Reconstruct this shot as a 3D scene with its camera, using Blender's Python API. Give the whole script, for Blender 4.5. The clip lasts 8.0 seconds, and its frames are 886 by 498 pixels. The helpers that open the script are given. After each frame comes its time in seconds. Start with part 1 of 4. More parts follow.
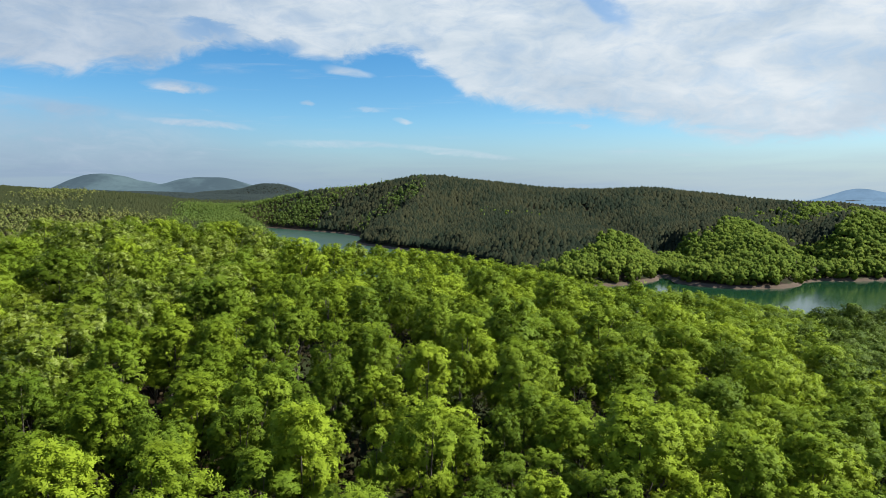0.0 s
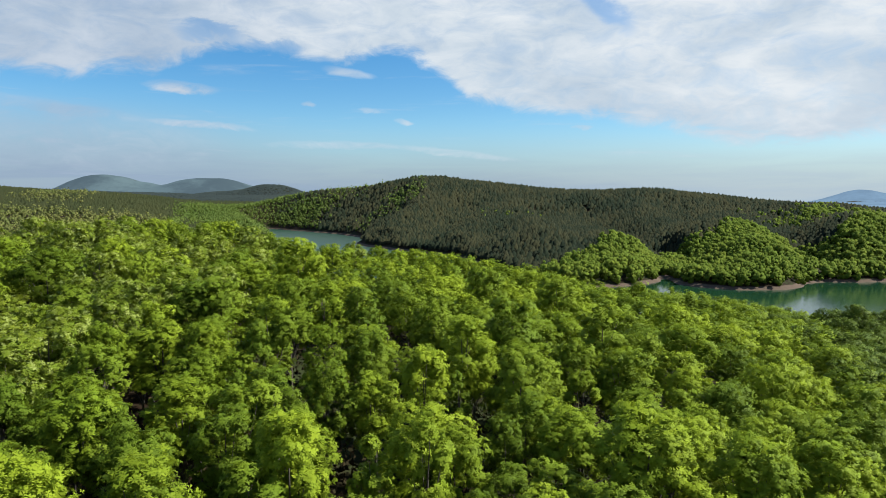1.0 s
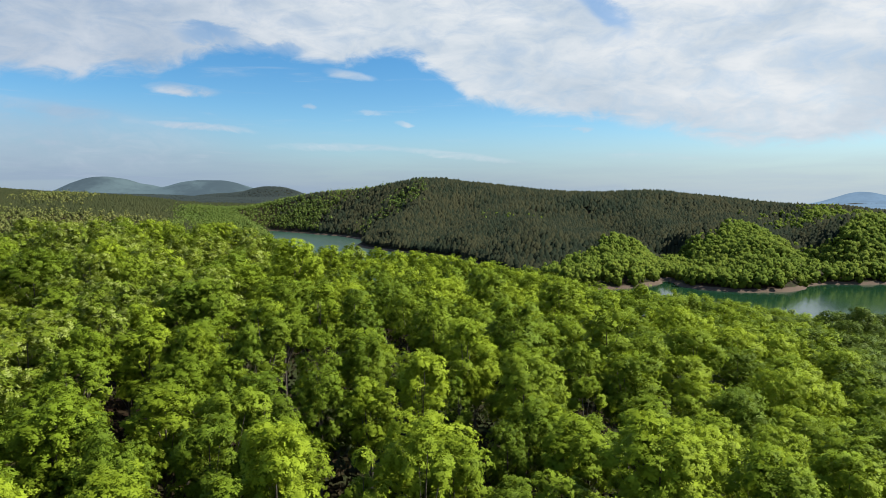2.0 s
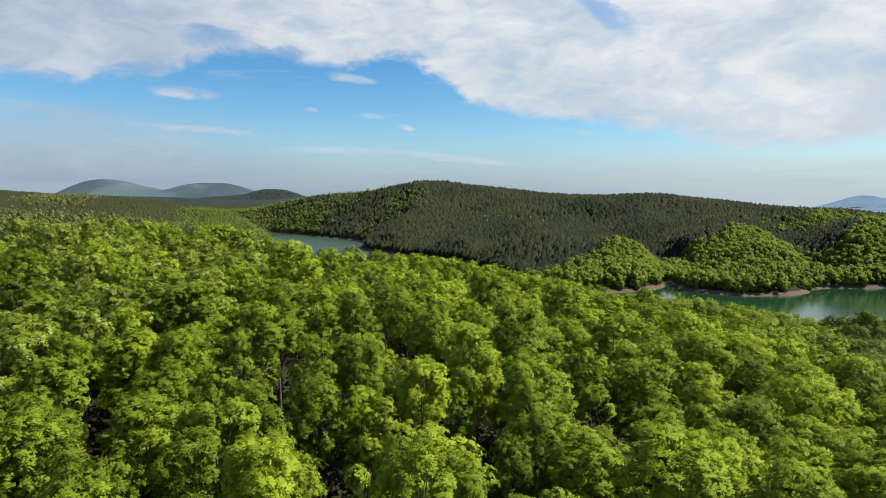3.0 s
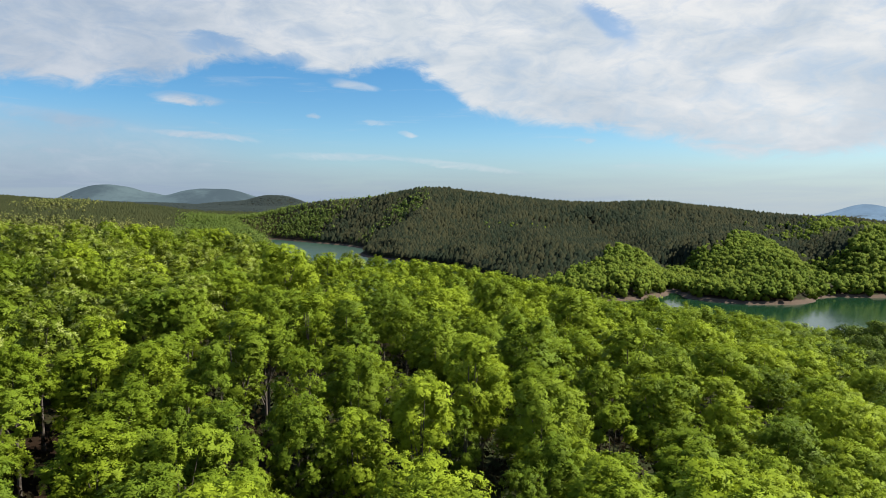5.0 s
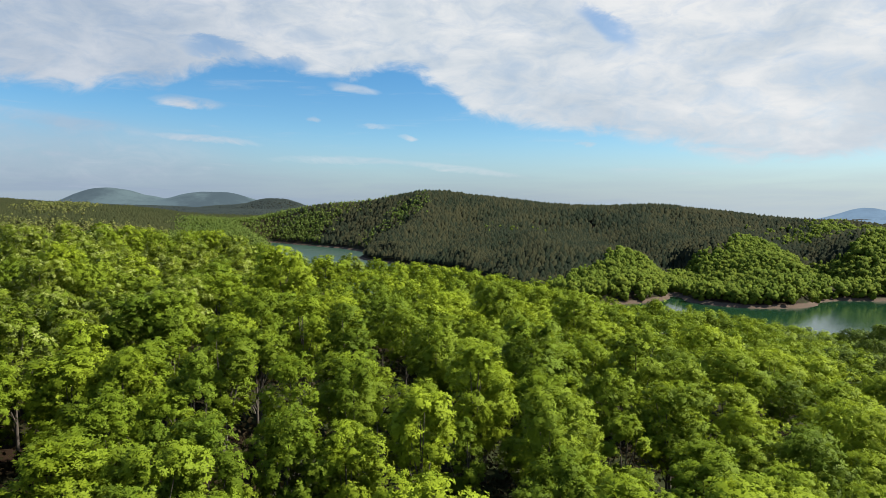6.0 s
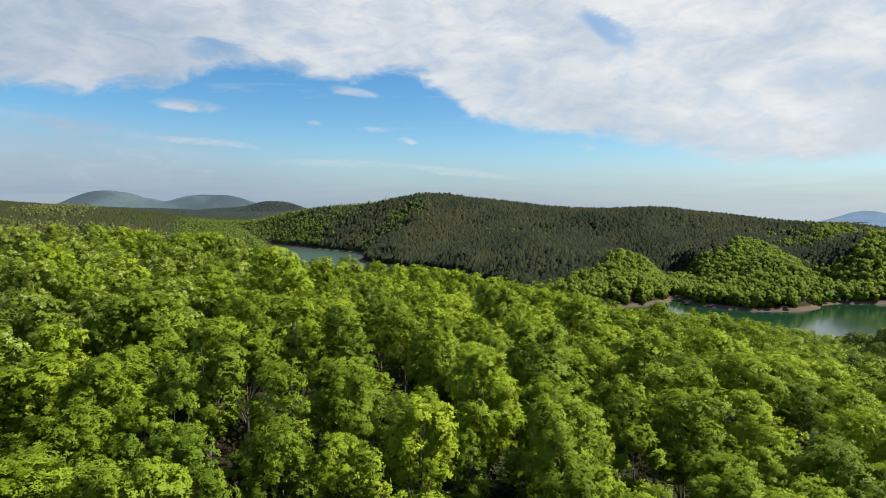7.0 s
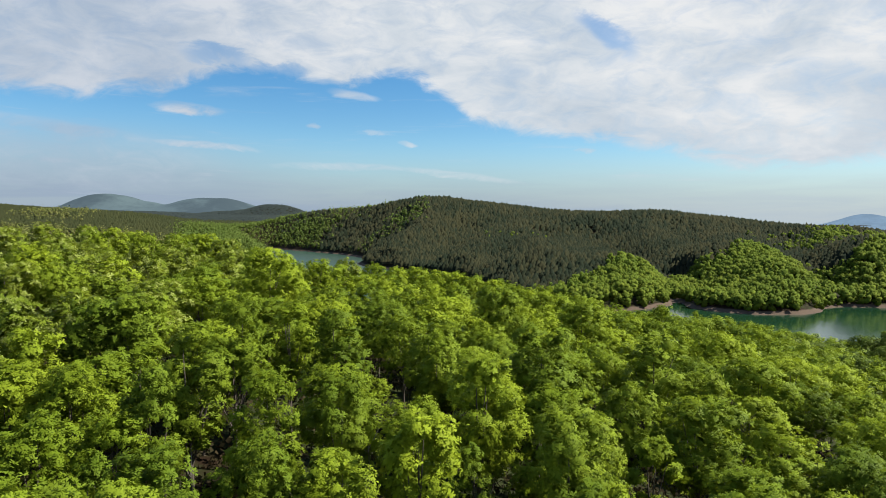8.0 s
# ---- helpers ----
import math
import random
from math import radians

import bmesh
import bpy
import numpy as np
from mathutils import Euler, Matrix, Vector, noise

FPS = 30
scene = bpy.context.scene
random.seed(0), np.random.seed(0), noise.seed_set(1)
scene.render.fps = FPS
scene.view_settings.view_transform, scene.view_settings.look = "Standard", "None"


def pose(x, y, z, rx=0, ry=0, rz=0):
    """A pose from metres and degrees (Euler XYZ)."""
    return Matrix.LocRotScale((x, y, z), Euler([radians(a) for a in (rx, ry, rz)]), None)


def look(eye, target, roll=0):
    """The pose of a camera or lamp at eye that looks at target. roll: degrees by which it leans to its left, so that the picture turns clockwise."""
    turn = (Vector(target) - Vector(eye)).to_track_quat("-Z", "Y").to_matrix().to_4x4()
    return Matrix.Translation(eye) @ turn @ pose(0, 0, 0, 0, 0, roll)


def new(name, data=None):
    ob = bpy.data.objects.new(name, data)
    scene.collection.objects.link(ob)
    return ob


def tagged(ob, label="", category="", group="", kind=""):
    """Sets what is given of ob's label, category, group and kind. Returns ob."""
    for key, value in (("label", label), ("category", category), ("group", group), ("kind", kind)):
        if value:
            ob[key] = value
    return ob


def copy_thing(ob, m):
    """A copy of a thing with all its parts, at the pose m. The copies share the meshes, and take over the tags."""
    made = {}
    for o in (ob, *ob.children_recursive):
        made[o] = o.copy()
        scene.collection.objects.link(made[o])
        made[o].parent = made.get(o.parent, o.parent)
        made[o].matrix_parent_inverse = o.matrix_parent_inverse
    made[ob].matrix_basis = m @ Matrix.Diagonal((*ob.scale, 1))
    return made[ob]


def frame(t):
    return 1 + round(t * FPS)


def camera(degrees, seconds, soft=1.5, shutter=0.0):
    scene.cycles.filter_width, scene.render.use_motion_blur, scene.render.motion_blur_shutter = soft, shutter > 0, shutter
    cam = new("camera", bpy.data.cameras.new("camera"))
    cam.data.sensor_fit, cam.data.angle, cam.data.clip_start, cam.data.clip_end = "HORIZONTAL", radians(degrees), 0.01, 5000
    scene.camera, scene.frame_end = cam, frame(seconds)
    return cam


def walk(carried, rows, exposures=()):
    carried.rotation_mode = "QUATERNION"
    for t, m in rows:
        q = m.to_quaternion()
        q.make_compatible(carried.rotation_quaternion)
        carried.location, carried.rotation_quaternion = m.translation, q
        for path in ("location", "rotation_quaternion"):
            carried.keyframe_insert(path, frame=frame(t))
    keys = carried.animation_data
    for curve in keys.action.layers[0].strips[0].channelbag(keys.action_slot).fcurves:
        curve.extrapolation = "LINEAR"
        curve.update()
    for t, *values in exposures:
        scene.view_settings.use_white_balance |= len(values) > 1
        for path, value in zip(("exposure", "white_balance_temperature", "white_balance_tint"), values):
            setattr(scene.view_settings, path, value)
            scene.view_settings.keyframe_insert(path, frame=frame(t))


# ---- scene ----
cam = camera(68.0, 8.0, soft=0.7)
PATH = [
    (0, (0.271, -0.096, 61.227), (0.271, 1.897, 61.063), -0.2),
    (0.5, (0.358, 0.731, 61.111), (0.358, 2.724, 60.948), -0.2),
    (1, (0.44, 1.712, 60.968), (0.437, 3.706, 60.807), -0.2),
    (1.5, (0.498, 2.624, 60.843), (0.494, 4.618, 60.685), -0.2),
    (3, (0.524, 5.884, 60.426), (0.515, 7.878, 60.281), -0.1),
    (3.5, (0.512, 6.991, 60.292), (0.502, 8.986, 60.153), -0.0),
    (4, (0.471, 8.158, 60.16), (0.459, 10.153, 60.025), 0.0),
    (4.5, (0.433, 9.261, 60.035), (0.421, 11.257, 59.905), 0.1),
    (6, (0.32, 12.861, 59.561), (0.307, 14.858, 59.447), 0.2),
    (6.5, (0.272, 14.007, 59.395), (0.26, 16.004, 59.285), 0.2),
    (7, (0.247, 15.247, 59.219), (0.234, 17.245, 59.114), 0.2),
    (7.5, (0.234, 16.403, 59.042), (0.22, 18.4, 58.942), 0.3),
    (8, (0.18, 17.692, 58.857), (0.168, 19.689, 58.762), 0.2),
]
walk(cam, [(t, look(eye, target, roll)) for t, eye, target, roll in PATH],
     exposures=[(0, 1.08, 6100, 7), (1.5, 1.1, 6250, 8.5), (3.5, 1.1, 6450, 10), (8, 1.1, 6500, 10)])

# ---- sky, sun and exposure ----
SUN_TURN, SUN_HEIGHT = radians(82), radians(41)  # clockwise from the way ahead (+y), above the horizon
world = bpy.data.worlds.new("sky")
scene.world = world
world.use_nodes = True


class Nodes:
    """A short way to write node trees."""

    def __init__(self, tree):
        self.tree = tree
        tree.nodes.clear()

    def add(self, kind, inputs=(), **values):
        node = self.tree.nodes.new(kind)
        for key, value in values.items():
            setattr(node, key, value)
        for key, value in dict(inputs).items():
            if isinstance(value, bpy.types.NodeSocket):
                self.tree.links.new(value, node.inputs[key])
            else:
                node.inputs[key].default_value = value
        return node

    def math(self, operation, a, b=0.0, c=0.0, clamp=False):
        return self.add("ShaderNodeMath", {0: a, 1: b, 2: c}, operation=operation, use_clamp=clamp).outputs[0]

    def mix(self, factor, a, b, blend="MIX"):
        node = self.add("ShaderNodeMix", {0: factor, 6: a, 7: b}, data_type="RGBA", blend_type=blend)
        return node.outputs[2]

    def noise(self, vector, scale, detail=3.0, rough=0.5, distortion=0.0):
        return self.add("ShaderNodeTexNoise", {"Vector": vector, "Scale": scale, "Detail": detail, "Roughness": rough, "Distortion": distortion}).outputs[0]

    def ramp(self, value, stops, mode="LINEAR"):
        node = self.add("ShaderNodeValToRGB", {0: value})
        node.color_ramp.interpolation = mode
        while len(node.color_ramp.elements) < len(stops):
            node.color_ramp.elements.new(0.5)
        for element, (at, colour) in zip(node.color_ramp.elements, stops):
            element.position = at
            element.color = (*colour, 1) if isinstance(colour, tuple) else (colour, colour, colour, 1)
        return node.outputs[0]

    def smooth(self, value, low, high):
        return self.add("ShaderNodeMapRange", {0: value, 1: low, 2: high, 3: 0.0, 4: 1.0}, interpolation_type="SMOOTHSTEP").outputs[0]


def build_sky():
    n = Nodes(world.node_tree)
    sky = n.add("ShaderNodeTexSky", sky_type="NISHITA", sun_disc=False, sun_elevation=SUN_HEIGHT, sun_rotation=SUN_TURN,
                altitude=300, air_density=1.0, dust_density=0.4, ozone_density=3.0).outputs[0]
    sky = n.add("ShaderNodeHueSaturation", {"Saturation": 1.35, "Value": 1.0, "Color": sky}).outputs[0]
    sky = n.mix(1.0, sky, (0.96, 1.01, 1.0, 1), "MULTIPLY")
    way = n.add("ShaderNodeTexCoord").outputs["Generated"]
    x, y, z = n.add("ShaderNodeSeparateXYZ", {0: way}).outputs
    turn = n.math("ARCTAN2", x, y)
    flat = n.math("SQRT", n.math("ADD", n.math("MULTIPLY", x, x), n.math("MULTIPLY", y, y)))
    rise = n.math("DIVIDE", z, n.math("MAXIMUM", flat, 0.05))
    # the cloud layer, a little drawn out sideways
    place = n.add("ShaderNodeCombineXYZ", {0: turn, 1: n.math("MULTIPLY", rise, 2.1), 2: 0.0}).outputs[0]
    broad = n.noise(place, 5.0, 5, 0.55, 0.5)
    fine = n.noise(place, 17.0, 8, 0.62, 0.6)
    streaky = n.noise(n.add("ShaderNodeMapping", {0: place, 3: (0.6, 3.2, 1)}).outputs[0], 8.0, 6, 0.6, 0.5)
    # the height at which the upper bank of cloud begins, by the way one looks
    edge = n.ramp(n.add("ShaderNodeMapRange", {0: turn, 1: -0.65, 2: 0.65, 3: 0.0, 4: 1.0}).outputs[0],
                  [(0.0, 0.155), (0.092, 0.160), (0.142, 0.174), (0.186, 0.166), (0.215, 0.190), (0.272, 0.207), (0.315, 0.203), (0.379, 0.188), (0.431, 0.212),
                   (0.464, 0.204), (0.490, 0.186), (0.511, 0.162), (0.537, 0.136), (0.609, 0.119), (0.673, 0.110), (0.735, 0.092), (0.822, 0.068), (0.875, 0.063), (0.93, 0.068), (1.0, 0.070)])
    ragged = n.math("SUBTRACT", n.math("ADD", n.math("MULTIPLY", broad, 0.45), n.math("MULTIPLY", fine, 0.55)), 0.5)
    lift = n.math("ADD", n.math("SUBTRACT", rise, edge), n.math("MULTIPLY", ragged, 0.085))
    bank = n.smooth(lift, -0.005, 0.020)

    def streak(at, height, long, thick, slope, rag=0.03):
        """How much of a thin streak of cloud lies in this direction."""
        u = n.math("SUBTRACT", turn, at)
        v = n.math("ADD", n.math("SUBTRACT", rise, height), n.math("ADD", n.math("MULTIPLY", u, slope), n.math("MULTIPLY", ragged, rag)))
        u, v = n.math("DIVIDE", u, long), n.math("DIVIDE", v, thick)
        return n.smooth(n.math("ADD", n.math("MULTIPLY", u, u), n.math("MULTIPLY", v, v)), 1.0, 0.0)

    thin = n.math("MULTIPLY", n.smooth(streaky, 0.55, 0.80), 0.35)
    for spec, full in (((-0.373, 0.152, 0.058, 0.009, 0.06), 0.95), ((-0.357, 0.103, 0.090, 0.007, 0.05), 0.8), ((-0.536, 0.073, 0.05, 0.006, 0.0), 0.6), ((-0.56, 0.118, 0.20, 0.014, 0.10), 0.6),
                       ((-0.58, 0.085, 0.30, 0.055, 0.05), 0.42), ((-0.11, 0.127, 0.022, 0.005, 0.1), 0.6), ((-0.06, 0.111, 0.018, 0.005, 0.1), 0.7), ((-0.20, 0.134, 0.013, 0.004, 0.0), 0.6),
                       ((-0.157, 0.076, 0.12, 0.007, 0.02), 0.55), ((0.02, 0.064, 0.11, 0.007, 0.12), 0.55), ((-0.14, 0.182, 0.045, 0.008, 0.1), 0.7), ((0.205, 0.099, 0.02, 0.004, 0.0), 0.6), ((0.57, 0.10, 0.10, 0.010, 0.0), 0.8)):
        thin = n.math("MAXIMUM", thin, n.math("MULTIPLY", streak(*spec), n.math("MULTIPLY", n.add("ShaderNodeMapRange", {0: fine, 1: 0.30, 2: 0.6, 3: 0.15, 4: 1.0}).outputs[0], full)))
    haze = n.math("ADD", n.math("MULTIPLY", n.smooth(n.math("SUBTRACT", rise, n.math("MULTIPLY", n.smooth(turn, -0.1, -0.5), 0.035)), 0.120, 0.0), 0.88), n.math("MULTIPLY", n.smooth(rise, 0.10, 0.02), n.math("MULTIPLY", n.smooth(streaky, 0.35, 0.7), 0.12)))
    hole = n.math("MAXIMUM", streak(0.232, 0.272, 0.055, 0.030, 0.6, 0.12), n.math("MULTIPLY", n.math("MAXIMUM", streak(-0.335, 0.232, 0.06, 0.020, 0.1, 0.12), streak(-0.25, 0.215, 0.05, 0.016, 0.1, 0.12)), 0.8))
    cloud = n.math("MULTIPLY", bank, n.add("ShaderNodeMapRange", {0: fine, 1: 0.28, 2: 0.55, 3: 0.80, 4: 1.0}).outputs[0])
    cloud = n.math("MULTIPLY", cloud, n.math("SUBTRACT", 1.0, n.math("MULTIPLY", hole, 0.6)))
    # broken cloud higher up, out of view: thinned to blue to deepen the shade below
    unseen_blue = n.math("MULTIPLY", n.smooth(rise, 0.34, 0.7), n.math("MULTIPLY_ADD", n.smooth(broad, 0.62, 0.45), 0.35, 0.62))
    cloud = n.math("MULTIPLY", cloud, n.math("SUBTRACT", 1.0, unseen_blue))
    cover = n.math("MAXIMUM", cloud, thin)
    shade = n.ramp(n.math("ADD", n.math("MULTIPLY", broad, 0.75), n.math("MULTIPLY", fine, 0.25)), [(0.30, (0.56, 0.66, 0.77)), (0.48, (0.74, 0.81, 0.88)), (0.62, (0.95, 0.97, 0.985))])
    shade = n.mix(n.smooth(turn, -0.05, -0.5), shade, (0.73, 0.78, 0.86, 1), "MULTIPLY")
    blue = n.add("ShaderNodeBackground", {0: sky, 1: 0.0644}).outputs[0]
    white = n.add("ShaderNodeBackground", {0: shade, 1: 0.405}).outputs[0]
    air = n.add("ShaderNodeBackground", {0: n.mix(n.smooth(turn, 0.50, 0.0), (0.565, 0.68, 0.785, 1), (0.40, 0.51, 0.66, 1)), 1: 0.375}).outputs[0]
    veiled = n.add("ShaderNodeMixShader", {0: haze, 1: blue, 2: air}).outputs[0]
    mixed = n.add("ShaderNodeMixShader", {0: cover, 1: veiled, 2: white}).outputs[0]
    n.add("ShaderNodeOutputWorld", {0: mixed})


build_sky()
sun = new("sun", bpy.data.lights.new("sun", "SUN"))
sun.data.energy, sun.data.angle, sun.data.color = 4.4, radians(1.0), (1.0, 0.94, 0.82)
sun.matrix_world = look((math.sin(SUN_TURN) * math.cos(SUN_HEIGHT) * 900, math.cos(SUN_TURN) * math.cos(SUN_HEIGHT) * 900, math.sin(SUN_HEIGHT) * 900 + 60), (0, 0, 60))

# ---- materials ----
def material(name):
    m = bpy.data.materials.new(name)
    m.use_nodes = True
    return m, Nodes(m.node_tree)


def foliage(name, dark, light, warm, glow=0.32, rough=0.6, patch=0.16, fleck=None, own_tone=False, gloss=0.06):
    """Leaves: each with its own tint, each tree with its own, and light that comes through them."""
    m, n = material(name)
    spot = n.add("ShaderNodeNewGeometry")
    own = spot.outputs["Random Per Island"]
    tree = n.add("ShaderNodeObjectInfo").outputs["Random"]
    area = n.noise(spot.outputs["Position"], patch, 2, 0.6)
    colour = n.mix(n.math("MULTIPLY_ADD", own, 0.40, 0.30), (*dark, 1), (*light, 1))
    share = n.smooth(n.math("ADD", n.math("MULTIPLY", tree if own_tone else own, 0.4), n.math("MULTIPLY", area, 0.8)), 0.40, 0.85)
    colour = n.mix(n.math("MULTIPLY", share, 0.8), colour, (*warm, 1))
    colour = n.add("ShaderNodeHueSaturation", {"Value": n.math("MULTIPLY_ADD", tree, 0.32, 0.78), "Color": colour}).outputs[0] if own_tone else colour
    if fleck:
        colour = n.mix(n.smooth(own, 0.74, 0.78), colour, (*fleck, 1))
    skin = n.add("ShaderNodeBsdfPrincipled", {"Base Color": colour, "Roughness": rough, "Specular IOR Level": gloss}).outputs[0]
    through_leaf = n.add("ShaderNodeBsdfTranslucent", {0: n.mix(0.5, colour, (*warm, 1))}).outputs[0]
    both = n.add("ShaderNodeMixShader", {0: glow, 1: skin, 2: through_leaf}).outputs[0]
    n.add("ShaderNodeOutputMaterial", {0: both})
    return m


OAK_LEAF = foliage("oak_leaf", (0.092, 0.151, 0.013), (0.159, 0.232, 0.019), (0.203, 0.266, 0.020), 0.29, own_tone=True)
OAK_FRESH = foliage("fresh_oak_leaf", (0.136, 0.208, 0.015), (0.209, 0.290, 0.021), (0.255, 0.321, 0.022), 0.31, own_tone=True)
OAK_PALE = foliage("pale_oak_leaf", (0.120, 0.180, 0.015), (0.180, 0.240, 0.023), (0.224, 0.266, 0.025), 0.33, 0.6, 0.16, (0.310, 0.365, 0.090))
# dull leaves, whose dark tone also carries the shade of the right slope
OAK_DULL_SHADED = foliage("dull_shaded_oak_leaf", (0.066, 0.112, 0.016), (0.106, 0.160, 0.021), (0.130, 0.172, 0.024), 0.25)
# far woods: raised gloss and glow lift the darks in place of haze
FAR_LEAF = foliage("far_oak_leaf", (0.102, 0.156, 0.018), (0.144, 0.206, 0.025), (0.182, 0.226, 0.027), 0.42, 0.9, 0.02, gloss=0.10)
HILL_LEAF = foliage("hill_oak_leaf", (0.094, 0.118, 0.028), (0.140, 0.169, 0.039), (0.182, 0.182, 0.053), 0.25, 0.7, 0.008, gloss=0.18)
SHOULDER_LEAF = foliage("shoulder_oak_leaf", (0.078, 0.130, 0.023), (0.122, 0.186, 0.030), (0.156, 0.199, 0.036), 0.35, 0.7, 0.008, gloss=0.18)
# bluish grey: the haze over the distant woods is put into their leaf colour
HAZY_LEAF = foliage("hazy_distant_leaf", (0.027, 0.038, 0.037), (0.035, 0.048, 0.045), (0.041, 0.053, 0.046), 0.2, 0.8, 0.01, gloss=0.12)
PINE_LEAF = foliage("pine_needle", (0.018, 0.028, 0.017), (0.027, 0.039, 0.021), (0.062, 0.060, 0.028), 0.34, 1.0, 0.012, gloss=0.12)
HILL_PINE = foliage("hill_pine_needle", (0.038, 0.049, 0.019), (0.049, 0.061, 0.023), (0.062, 0.068, 0.026), 0.34, 1.0, 0.012, gloss=0.15)
BRUSH_LEAF = foliage("brush", (0.016, 0.013, 0.007), (0.032, 0.032, 0.012), (0.046, 0.032, 0.017), 0.15, 0.8, 0.3)


def make_bark(name, dark, light):
    m, n = material(name)
    spot = n.add("ShaderNodeTexCoord").outputs["Object"]
    ridges = n.noise(n.add("ShaderNodeMapping", {0: spot, 3: (9, 9, 1.5)}).outputs[0], 2.0, 5, 0.65)
    colour = n.mix(ridges, (*dark, 1), (*light, 1))
    bump = n.add("ShaderNodeBump", {"Strength": 0.6, "Distance": 0.04, "Height": ridges}).outputs[0]
    n.add("ShaderNodeOutputMaterial", {0: n.add("ShaderNodeBsdfPrincipled", {"Base Color": colour, "Roughness": 0.9, "Normal": bump}).outputs[0]})
    return m


def make_ground():
    """Leaf litter and grass under the trees, bare sand and gravel along the lake."""
    m, n = material("ground")
    place = n.add("ShaderNodeNewGeometry").outputs["Position"]
    fine, mid, wide = n.noise(place, 3.0, 6, 0.65), n.noise(place, 0.25, 4, 0.6), n.noise(place, 0.02, 4, 0.6)
    litter = n.mix(fine, (0.010, 0.006, 0.003, 1), (0.024, 0.013, 0.007, 1))
    grass = n.mix(mid, (0.016, 0.022, 0.008, 1), (0.032, 0.040, 0.012, 1))
    wood = n.mix(n.smooth(n.math("ADD", n.math("MULTIPLY", mid, 0.5), n.math("MULTIPLY", wide, 0.5)), 0.45, 0.6), litter, grass)
    sand = n.mix(n.noise(place, 0.5, 6, 0.7), (0.066, 0.046, 0.034, 1), (0.128, 0.095, 0.070, 1))
    height = n.add("ShaderNodeSeparateXYZ", {0: place}).outputs[2]
    up = n.smooth(n.math("ADD", height, n.math("MULTIPLY", n.math("SUBTRACT", mid, 0.5), 1.2)), 1.5, 2.1)
    bump = n.add("ShaderNodeBump", {"Strength": 0.5, "Distance": 0.1, "Height": fine}).outputs[0]
    n.add("ShaderNodeOutputMaterial", {0: n.add("ShaderNodeBsdfPrincipled", {"Base Color": n.mix(up, sand, wood), "Roughness": 0.95, "Specular IOR Level": 0.1, "Normal": bump}).outputs[0]})
    return m


def make_water():
    m, n = material("lake_water")
    place = n.add("ShaderNodeNewGeometry").outputs["Position"]
    ripple = n.noise(n.add("ShaderNodeMapping", {0: place, 3: (1, 0.45, 1)}).outputs[0], 1.1, 5, 0.6)
    calm = n.noise(place, 0.012, 3, 0.5)
    colour = n.mix(calm, (0.009, 0.036, 0.016, 1), (0.014, 0.046, 0.022, 1))
    far_arm = n.smooth(n.add("ShaderNodeSeparateXYZ", {0: place}).outputs[1], 540.0, 700.0)
    bump = n.add("ShaderNodeBump", {"Strength": n.math("MULTIPLY_ADD", calm, 0.22, 0.05), "Distance": 0.2, "Height": ripple}).outputs[0]
    n.add("ShaderNodeOutputMaterial", {0: n.add("ShaderNodeBsdfPrincipled", {"Base Color": colour, "Roughness": n.math("MULTIPLY_ADD", far_arm, 0.28, 0.07), "IOR": 1.33, "Normal": bump}).outputs[0]})
    return m


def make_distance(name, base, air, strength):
    """Far hills behind kilometres of bright air: the haze is put into base colour and glow."""
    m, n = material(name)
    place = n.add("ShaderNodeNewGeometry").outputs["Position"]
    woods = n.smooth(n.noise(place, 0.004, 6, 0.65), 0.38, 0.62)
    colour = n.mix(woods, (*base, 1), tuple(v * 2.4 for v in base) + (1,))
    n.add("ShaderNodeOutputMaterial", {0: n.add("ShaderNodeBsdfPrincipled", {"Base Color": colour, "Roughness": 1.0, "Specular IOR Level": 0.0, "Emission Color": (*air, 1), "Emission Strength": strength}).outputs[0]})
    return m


BARK, PALE_BARK = make_bark("bark", (0.026, 0.020, 0.015), (0.130, 0.108, 0.086)), make_bark("pale_bark", (0.16, 0.14, 0.12), (0.34, 0.30, 0.26))
GROUND, WATER = make_ground(), make_water()
# bluish bases and an even emission carry the painted haze of the far land
HILLS_HAZY = make_distance("hazy_distant_hills", (0.022, 0.031, 0.031), (0.118, 0.168, 0.218), 0.27)
HILLS_HAZE_BLUE = make_distance("haze_blue_mountain", (0.02, 0.03, 0.04), (0.20, 0.30, 0.42), 0.405)

# ---- the lie of the land ----
# lake outline, from the near shore on the right round by the far shore to the left arm and back
LAKE = [(520, 300), (420, 430), (330, 462), (290, 456), (264, 458), (249, 450), (236, 431), (219, 421), (190, 420), (172, 433), (161, 450),
        (165, 478), (159, 480), (154, 464), (132, 444), (105, 432), (84, 430), (66, 475), (42, 560), (10, 660), (-45, 735), (-100, 815), (-113, 860),
        (-108, 930), (-128, 990), (-165, 1060), (-215, 1120), (-335, 1262), (-350, 1235), (-268, 1010), (-200, 800), (-150, 610), (-110, 470),
        (-40, 380), (40, 345), (108, 304), (150, 279), (175, 291), (215, 305), (300, 262), (400, 180)]

